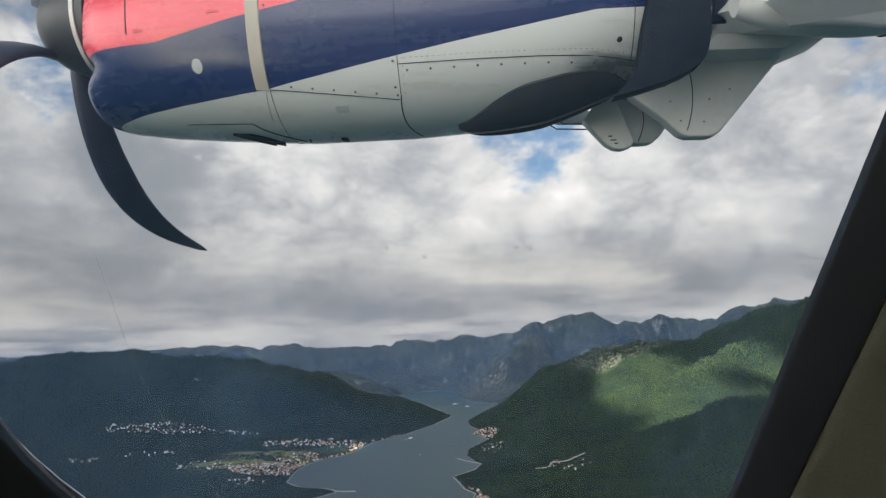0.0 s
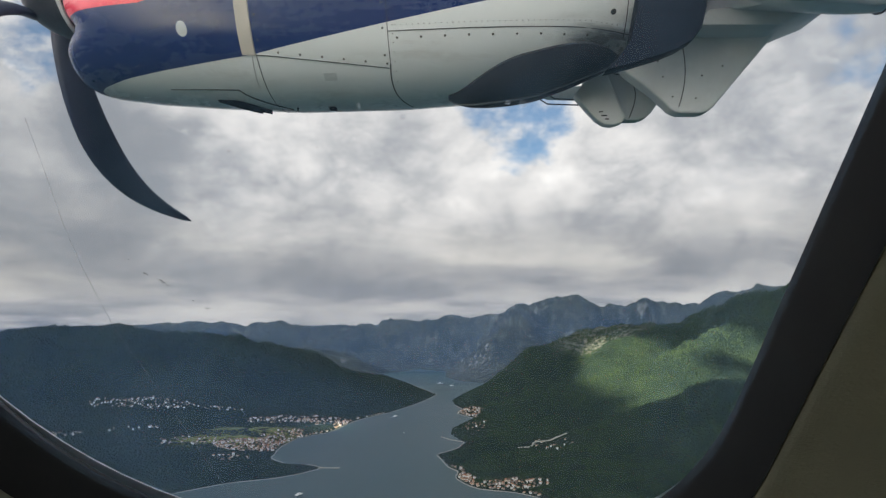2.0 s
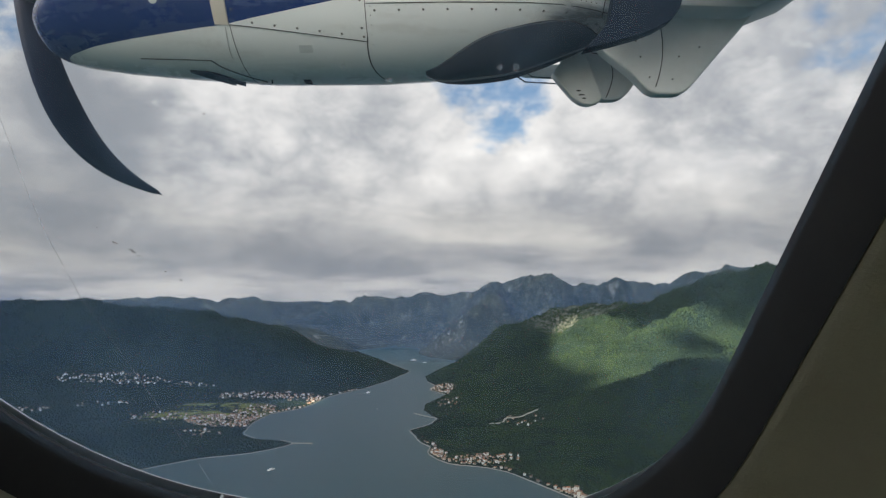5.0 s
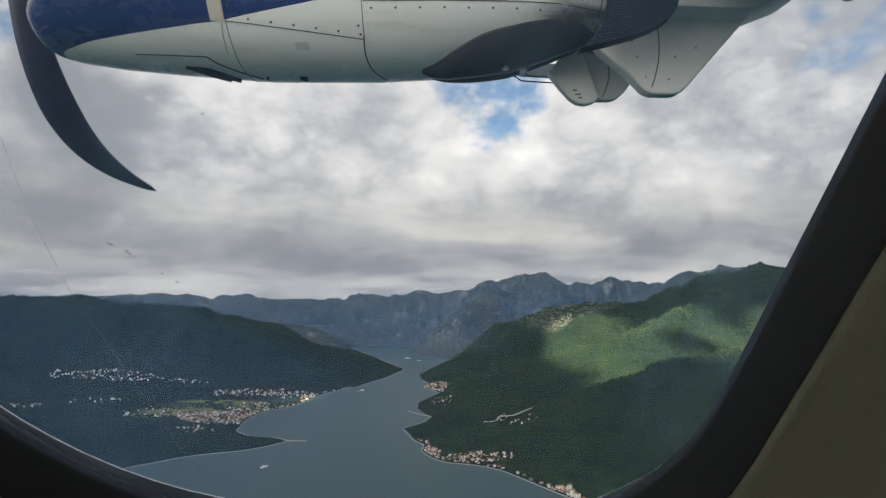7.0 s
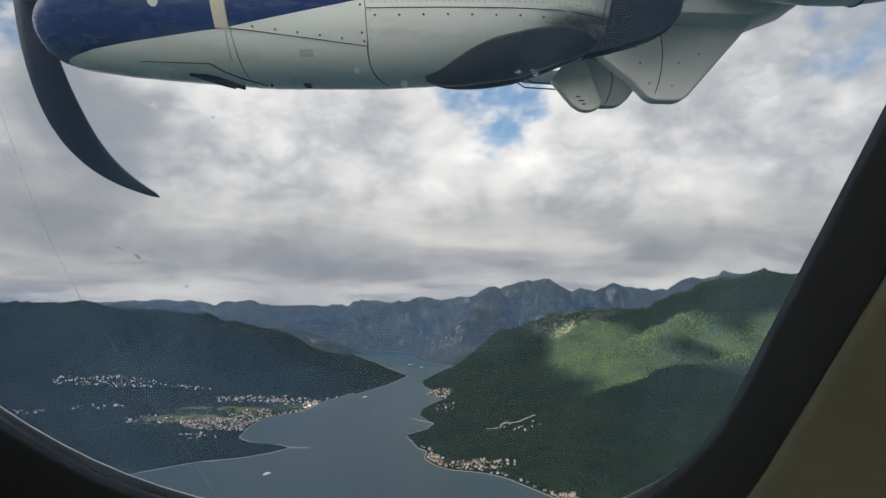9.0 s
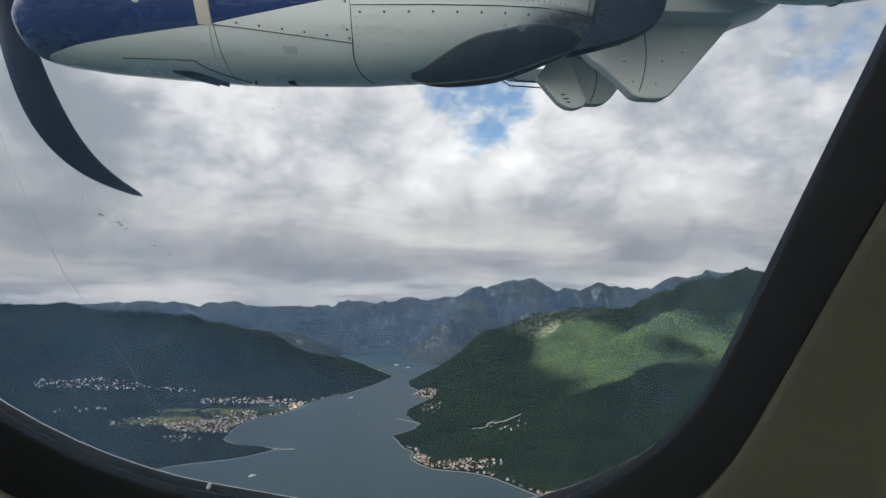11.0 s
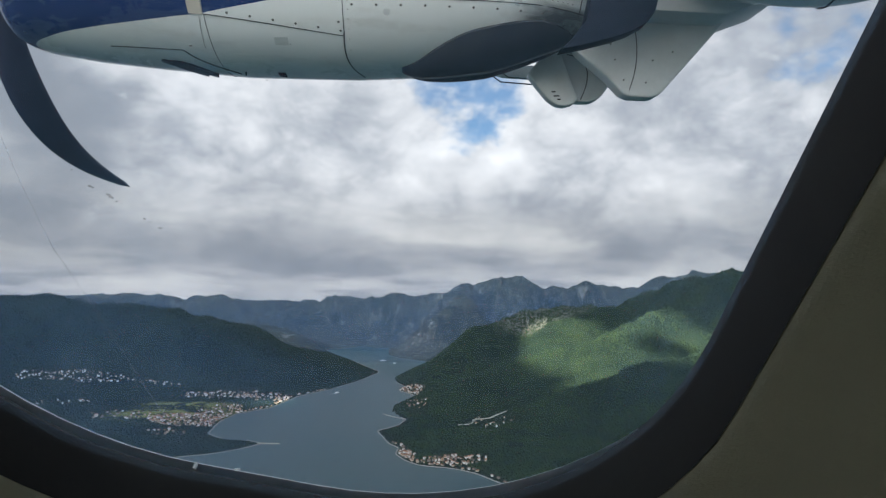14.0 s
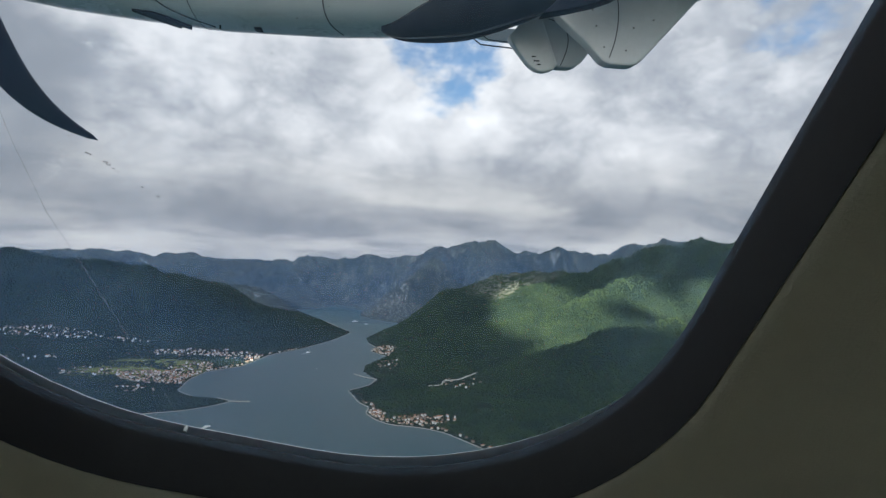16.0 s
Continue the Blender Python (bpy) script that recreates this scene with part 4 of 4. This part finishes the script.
on_skin("inspection_disc", -1.178, 1.041, PALE, disc(0.030, 0.006, 0.8, 1.1), "white round inspection cover")
on_skin("bolt_head", 0.602, 1.070, BLACKISH, disc(0.012, 0.01))
on_skin("access_patch", -0.586, 0.860, FAIRING, box(0.055, 0.04, 0.003), "pale square patch")
on_skin("access_panel", -1.42, 1.20, RED, box(0.05, 0.018, 0.006, 0.003))
on_skin("access_panel", -1.08, 1.245, RED, box(0.06, 0.014, 0.006, 0.003))
for shift in (0.0, 0.045):
    louvre = bmesh.new()
    edge = []
    for i in range(9):
        t = i / 8
        x = -1.142 + shift + 0.165 * t
        edge.append([louvre.verts.new(skin(x, 81.5 + 12 * t - w * math.sin(math.pi * min(1.0, t + 0.08)), off)) for w, off in ((0.0, 0.001), (0.0, 0.010 + 0.012 * t), (4.5, 0.008), (4.5, 0.001))])
    for p, q in zip(edge, edge[1:]):
        for j in range(4):
            louvre.faces.new((p[j], p[(j + 1) % 4], q[(j + 1) % 4], q[j]))
    part("vent", louvre, DARK, nacelle, "dark slanting louvre under the belly")
part("drain_mast", plate([(-0.652, 0.795), (-0.618, 0.795), (-0.606, 0.772), (-0.640, 0.775)], 2.97, 2.985, 0.003), DARK, nacelle)
part("drain_mast", plate([(-0.797, 0.80), (-0.789, 0.80), (-0.790, 0.776), (-0.795, 0.776)], 2.97, 2.98, 0.002), DARK, nacelle)

# sooty scoop low on the cabin side
SCOOP_TOP = [(-0.090, 82.0), (0.062, 63.5), (0.182, 55.5), (0.326, 53.5), (0.474, 56.0), (0.580, 62.0), (0.660, 72.0), (0.700, 86.0)]


def scoop_band(u0, u1, steps, lift=0.0):
    """A strip of the scoop's shell, from its upper rim (0) to its lower rim (1), with its own thickness."""
    bm = bmesh.new()
    outer, inner = [], []
    for i in range(33):
        t = i / 32
        x = -0.09 + 0.79 * t
        top = sum(along(SCOOP_TOP, max(-0.09, min(0.70, x + d))) for d in (-0.05, -0.025, 0.0, 0.025, 0.05)) / 5
        low = max(top + 0.5, 86.0 + 16.0 * math.sin(math.pi * min(1.0, t * 0.9 + 0.05)))
        swell = 0.055 * math.sin(math.pi * min(1.0, t ** 0.8)) ** 0.7 if 0 < t < 1 else 0.0
        for store, extra in ((outer, 0.002), (inner, -0.012)):
            store.append([bm.verts.new(skin(x, top + (low - top) * u, swell * math.sin(math.pi * (0.06 + 0.62 * u)) + extra + lift)) for u in (u0 + (u1 - u0) * j / steps for j in range(steps + 1))])
    for i in range(32):
        for j in range(steps):
            bm.faces.new((outer[i][j], outer[i][j + 1], outer[i + 1][j + 1], outer[i + 1][j]))
            bm.faces.new((inner[i][j], inner[i + 1][j], inner[i + 1][j + 1], inner[i][j + 1]))
        for j in (0, steps):
            bm.faces.new((outer[i][j], outer[i + 1][j], inner[i + 1][j], inner[i][j]))
    for i in (0, 32):
        for j in range(steps):
            bm.faces.new((outer[i][j], inner[i][j], inner[i][j + 1], outer[i][j + 1]))
    return bm


scoop = part("exhaust_scoop", scoop_band(0.0, 0.60, 9), SCOOPM, nacelle, "dark soot-stained exhaust scoop")
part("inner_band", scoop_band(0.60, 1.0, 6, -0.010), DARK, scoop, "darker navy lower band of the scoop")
part("lip", scoop_band(0.585, 0.612, 1, 0.004), SCOOP_LIP, scoop)
part("aft_fairing", plate([(0.55, 0.808), (0.60, 0.855), (0.655, 0.93), (0.72, 1.25), (0.965, 1.25), (0.955, 1.05), (0.935, 0.970), (0.90, 0.922), (0.84, 0.888), (0.77, 0.862), (0.66, 0.832)], 2.60, 2.69, 0.006), DARK, nacelle, "dark slate panel with a rounded corner")

# ---- propeller ----
HUB = Vector((-1.86, 3.0, 1.42))
propeller = thing("propeller", CABIN @ Matrix.Translation(HUB), "dark navy propeller with swept blades and a charcoal spinner", "propeller")
rings = []
for t in np.linspace(0, 1, 16):
    r = 0.27 * math.sin(math.acos(1 - t)) ** 0.9 if t > 0 else 0.004
    rings.append([(-0.26 + 0.35 * t, r * math.cos(j * math.tau / 36), r * math.sin(j * math.tau / 36)) for j in range(36)])
part("spinner", loft(rings), SPINNER, propeller)
part("backplate_ring", loft([[(x, r * math.cos(j * math.tau / 36), r * math.sin(j * math.tau / 36)) for j in range(36)] for x, r in ((0.03, 0.262), (0.032, 0.275), (0.05, 0.275), (0.052, 0.262))]), PALE, propeller, "pale metal ring behind the spinner")


def blade(turn):
    """A swept, twisted blade; it points along +y before it is turned."""
    rings = []
    for i in range(22):
        t = i / 21
        r = 0.16 + 1.62 * t
        rake = -0.185 + 0.085 * t
        chord = (0.115 + 0.060 * math.sin(math.pi * min(1.0, t * 1.1) ** 0.9)) * min(1.0, 1.15 * (1.0 - t) ** 0.45 + 0.06)
        thick = (0.05 * (1 - t) + 0.010)
        sweep = -0.33 * (math.sin(math.pi * t ** 0.85) - 0.13)
        tw = radians(62 - 34 * t)
        ring = []
        for j in range(14):
            a = j * math.tau / 14
            c, s = chord / 2 * math.cos(a), thick / 2 * math.sin(a)
            ring.append((rake + c * math.sin(tw) + s * math.cos(tw), r, sweep + c * math.cos(tw) - s * math.sin(tw)))
        rings.append(ring)
    return part("blade", loft(rings), BLADE, propeller, at=pose(0, 0, 0, turn, 0, 0))


for q in range(4):
    blade(-36 + 90 * q)

# ---- wing and flap fairings ----
wing = thing("wing", CABIN, "pale grey wing underside with drooping flap fairings", "wing")
rings = []
for y, c0, c1 in ((-0.12, 1.06, 2.5), (0.7, 1.05, 2.3), (3.6, 1.0, 1.62), (9.5, 1.0, 1.55)):
    zu = 1.13 + 0.335 * (y - 2.95)
    sec = [(c0, 0.12), (c0 + 0.1, 0.03), (c0 + 0.4, 0.0), (c1 - 0.1, 0.02), (c1, 0.04), (c1 - 0.1, 0.09), (c0 + 0.5, 0.26), (c0 + 0.1, 0.22)]
    rings.append([(x, y, zu + z) for x, z in sec])
part("skin", loft(rings), PALE, wing, smooth=False)
part("dark_band", plate([(1.0, 1.135), (1.02, 1.30), (1.16, 1.30), (1.36, 1.135)], 2.70, 2.74, 0.004), DARK, wing, "dark slate band under the wing")
flap = part("flap", plate([(0.97, 1.03), (1.02, 1.10), (1.56, 1.118), (1.30, 1.02)], 2.75, 3.1, 0.01), FAIRING, wing)
big = part("flap_fairing", plate([(0.69, 0.895), (0.66, 1.0), (0.9, 1.1), (1.043, 1.12), (1.40, 1.09), (1.072, 0.716), (1.05, 0.70), (1.02, 0.694), (0.93, 0.697), (0.895, 0.712), (0.827, 0.782)], 2.90, 2.99, 0.014, 3), FAIRING, wing, "large pale canoe-shaped flap fairing")
part("seam", tube([(0.949 + 0.052 * t - 0.076 * t * t, 2.8985, 0.99 - 0.265 * t) for t in np.linspace(0, 1, 12)], 0.0022, 5), BLACKISH, big)
for x, z in ((0.86, 0.86), (0.84, 0.93), (1.03, 0.86), (1.12, 0.90), (1.09, 1.03), (0.90, 0.77), (1.0, 0.76)):
    part("fastener", finish("fastener", (lambda b: (bmesh.ops.create_cone(b, cap_ends=True, segments=8, radius1=0.0045, radius2=0.004, depth=0.003, matrix=pose(0, 0, 0, 90, 0, 0)), b)[1])(bmesh.new()), STEEL, False), STEEL, big, at=pose(x, 2.899, z))
mid = part("flap_fairing", plate([(0.575, 0.92), (0.58, 1.03), (0.84, 1.05), (0.94, 0.840), (0.90, 0.785), (0.872, 0.762), (0.84, 0.751), (0.78, 0.751), (0.74, 0.76)], 3.25, 3.33, 0.012, 3), FAIRING, wing, "smaller pale flap fairing")
part("seam", tube([(0.72 + 0.33 * t - 0.26 * t * t, 3.2485, 0.985 - 0.06 * t - 0.165 * t * t) for t in np.linspace(0, 1, 12)], 0.0022, 5), BLACKISH, mid)
small = part("flap_fairing", plate([(0.517, 0.873), (0.57, 0.94), (0.67, 1.0), (0.765, 0.755), (0.745, 0.728), (0.70, 0.716), (0.66, 0.722), (0.62, 0.748), (0.575, 0.80)], 3.20, 3.27, 0.012, 3), PALE, wing, "pale blunt fairing tip with a dark mark")
for i, (x, z, s) in enumerate(((0.645, 0.785, 0.02), (0.66, 0.765, 0.028), (0.672, 0.748, 0.018))):
    part("mark", box(s, 0.004, 0.006, at=(x, 3.199, z)), BLACKISH, small, smooth=False)
part("flap_fairing", plate([(0.337, 0.994), (0.45, 1.02), (0.62, 1.03), (0.655, 0.968), (0.61, 0.956), (0.44, 0.966)], 3.60, 3.65, 0.008), PALE, wing)
part("link_rod", tube([(0.337, 3.59, 0.994), (0.43, 3.59, 0.930), (0.62, 3.59, 0.918)], 0.004, 5), BLACKISH, wing)
part("link_rod", tube([(0.40, 3.58, 1.0), (0.47, 3.58, 0.955), (0.62, 3.58, 0.945)], 0.003, 5), BLACKISH, wing)
near = []
for i in range(15):
    t = i / 14
    r = 0.19 * math.sin(math.pi * (0.06 + 0.88 * t)) ** 0.6
    near.append([(0.95 + 1.0 * t, 2.35 + 0.8 * r * math.cos(j * math.tau / 24), 1.075 + 0.05 * t - r * math.sin(j * math.tau / 24)) for j in range(24)])
near_fairing = part("flap_fairing", loft(near), PALE, wing, "rounded pale fairing under the wing root")
part("seam", tube([(1.48, 2.35 - 0.8 * 0.19 * math.cos(radians(a)), 1.10 - 0.192 * math.sin(radians(a))) for a in range(0, 181, 12)], 0.004, 5), BLACKISH, near_fairing)

# ---- cabin side and window ----
def rounded(w, h, r, n=14):
    pts = []
    for cx, cz, a0 in ((w - r, h - r, 0), (-w + r, h - r, 90), (-w + r, -h + r, 180), (w - r, -h + r, 270)):
        pts += [(cx + r * math.cos(radians(a0 + 90 * i / n)), cz + r * math.sin(radians(a0 + 90 * i / n))) for i in range(n + 1)]
    return pts


def opening(w, h, r):
    """The window's outline: a rounded box, drawn out a little towards the top."""
    return [(x, z + (0.04 * (z / h) ** 2 if z > 0 else 0.0)) for x, z in rounded(w, h, r)]


def ring_solid(profile, shift=0.0):
    """A frame round the opening; the profile is a closed list of (wider, taller, rounder, depth)."""
    bm = bmesh.new()
    loops = [[bm.verts.new((x + shift, y, z)) for x, z in opening(WIN_W + dw, WIN_H + dh, WIN_R + dr)] for dw, dh, dr, y in profile]
    n = len(loops[0])
    for a, b in zip(loops, loops[1:] + loops[:1]):
        for i in range(n):
            bm.faces.new((a[i], a[(i + 1) % n], b[(i + 1) % n], b[i]))
    return bm


window = tagged(thing("window_1", WINDOW, "scratched oval cabin window with a thick black seal", "window", kind="structure"))
part("seal", ring_solid([(0.0080, 0.0120, 0.0085, 0.0055), (0.0048, 0.0074, 0.0055, 0.0030), (0.0024, 0.0038, 0.0030, 0.0), (0.0034, 0.0052, 0.0031, -0.0040), (0.0060, 0.0094, 0.0037, -0.0110), (0.0086, 0.0134, 0.0042, -0.0185), (0.0097, 0.0150, 0.0045, -0.0208), (0.0100, 0.0153, 0.0048, -0.0150), (0.0105, 0.0158, 0.0085, -0.0040)]), RUBBER, window, "thick black rubber window seal")
outer = part("outer_frame", ring_solid([(0.0155, 0.0060, 0.0210, 0.0062), (0.0165, 0.0070, 0.0220, 0.0072), (0.0755, 0.0660, 0.0810, 0.0075), (0.0755, 0.0660, 0.0810, 0.0062)], -0.0015), FRAMEM, window, "white outer window frame")
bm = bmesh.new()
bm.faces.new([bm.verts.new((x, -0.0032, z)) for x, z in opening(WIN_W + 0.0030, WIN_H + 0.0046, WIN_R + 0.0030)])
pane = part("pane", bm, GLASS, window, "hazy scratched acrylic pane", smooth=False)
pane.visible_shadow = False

# side panel with the opening cut through it
bm = bmesh.new()
a = [bm.verts.new((x, -0.0160, z)) for x, z in opening(WIN_W + 0.0103, WIN_H + 0.0156, WIN_R + 0.0051)]
b = [bm.verts.new((x, -0.0206, z)) for x, z in opening(WIN_W + 0.0103, WIN_H + 0.0156, WIN_R + 0.0051)]
b2 = [bm.verts.new((x, -0.0222, z)) for x, z in opening(WIN_W + 0.0122, WIN_H + 0.0177, WIN_R + 0.0070)]
c = [bm.verts.new((x * 3.2, -0.024 - 0.05 * (abs(z) > 0.1), z * 1.9)) for x, z in rounded(WIN_W + 0.20, WIN_H + 0.05, 0.05)]
d = [bm.verts.new((x * 3.2, -0.006, z * 1.9)) for x, z in rounded(WIN_W + 0.20, WIN_H + 0.05, 0.05)]
e = [bm.verts.new((x, -0.006, z)) for x, z in opening(WIN_W + 0.020, WIN_H + 0.026, WIN_R + 0.015)]
n = len(a)
for p, q in ((a, b), (b, b2), (b2, c), (c, d), (d, e), (e, a)):
    for i in range(n):
        bm.faces.new((p[i], p[(i + 1) % n], q[(i + 1) % n], q[i]))
wall = new("wall_side", finish("wall_side", bm, TRIM, True))
wall.matrix_world = WINDOW
tagged(wall, "drab grey cabin side panel round the window", "wall", kind="structure")

# unseen rest of the cabin, a closed tube; far-side slots added to light the panel
bm = bmesh.new()
R, YC, steps = 1.25, -1.17, 34
angs = [radians(21 + (339 - 21) * i / steps) for i in range(steps + 1)]
sx = [-1.12 + 0.16 * i for i in range(24)]
for thick in (0.0, 0.05):
    vs = [[bm.verts.new((x, YC + (R + thick) * math.cos(t), (R + thick) * math.sin(t))) for t in angs] for x in sx]
    for i in range(len(sx) - 1):
        for j in range(steps):
            if 14 <= j <= 19 and i % 3 == 1:
                continue
            bm.faces.new((vs[i][j], vs[i + 1][j], vs[i + 1][j + 1], vs[i][j + 1]))
    bm.faces.new([v for v in vs[0]])
    bm.faces.new([v for v in vs[-1]][::-1])
cabin = new("wall_cabin", finish("wall_cabin", bm, TRIM, False))
cabin.matrix_world = WINDOW
tagged(cabin, "drab grey curved lining of the passenger cabin", "wall", kind="structure")

# marks on the pane
def film_material(name, color, cover):
    """A thin film on the pane that scatters the light behind it."""
    m = bpy.data.materials.new(name)
    m.use_nodes = True
    k = Nodes(m.node_tree)
    a, b, mx = k.add("ShaderNodeBsdfTransparent"), k.add("ShaderNodeBsdfTranslucent"), k.add("ShaderNodeMixShader")
    k.put(b.inputs[0], (*color, 1.0))
    k.put(mx.inputs[0], k.math("MULTIPLY", cover, k.step(k.noise(k.where(), 300.0, 3.0, 0.6), 0.2, 0.6)))
    k.put(mx.inputs[1], a.outputs[0])
    k.put(mx.inputs[2], b.outputs[0])
    k.put(k.add("ShaderNodeOutputMaterial").inputs[0], mx.outputs[0])
    return m


SCRATCHM = film_material("scratch_in_acrylic", (0.80, 0.80, 0.82), 0.18)
DUST = film_material("pale_dust", (0.8, 0.86, 0.92), 0.22)
SMUDGE = film_material("dried_smudge", (0.30, 0.28, 0.27), 0.7)
SCRATCH = [(-0.0760, -0.0150), (-0.0745, -0.0353), (-0.0735, -0.0540), (-0.0712, -0.0694), (-0.0655, -0.0945), (-0.0585, -0.1110), (-0.0500, -0.1330), (-0.0432, -0.1510), (-0.0345, -0.1730), (-0.0255, -0.1990), (-0.0235, -0.2060)]
part("scratch", tube([(x, -0.0037, z) for x, z in SCRATCH], 0.00020, 4), SCRATCHM, pane, "long pale curved scratch")


def spot(x, z, rx, rz, mat, name="smudge"):
    b = bmesh.new()
    pts = []
    for j in range(9):
        q = 0.7 + 0.5 * random.random()
        pts.append(b.verts.new((x + rx * q * math.cos(j * math.tau / 9), -0.0037, z + rz * q * math.sin(j * math.tau / 9))))
    b.faces.new(pts)
    part(name, b, mat, pane, smooth=False)


for x, z, s in ((-0.0480, -0.0674, 0.0005), (-0.0472, -0.0677, 0.0004), (-0.0424, -0.0694, 0.0007), (-0.0416, -0.0702, 0.0006), (-0.0402, -0.0713, 0.0004), (-0.0388, -0.0720, 0.0002), (-0.0362, -0.0735, 0.0002), (-0.0340, -0.0748, 0.0002), (-0.0318, -0.0761, 0.0004), (-0.0300, -0.0772, 0.0002), (-0.0270, -0.0787, 0.0005), (-0.0118, -0.0170, 0.0003), (0.0153, -0.0120, 0.0002), (-0.0528, -0.0625, 0.0003), (0.0088, -0.0229, 0.0002)):
    spot(x, z, s * 1.4, s * 0.7, SMUDGE)
for x, z, s in ((0.0674, 0.0078, 0.0008), (0.0714, 0.0082, 0.0011), (0.0275, 0.0020, 0.0008), (0.0398, 0.0005, 0.0009)):
    spot(x, z, s, s, DUST, "dust_spot")
# small drilled breather plug where the scratch meets the seal
part("breather_plug", tube([(-0.0248, -0.0030, -0.1990), (-0.0248, -0.0046, -0.1990), (-0.0248, -0.0060, -0.1990)], 0.0008, 10), FRAMEM, window, "tiny grey breather plug")
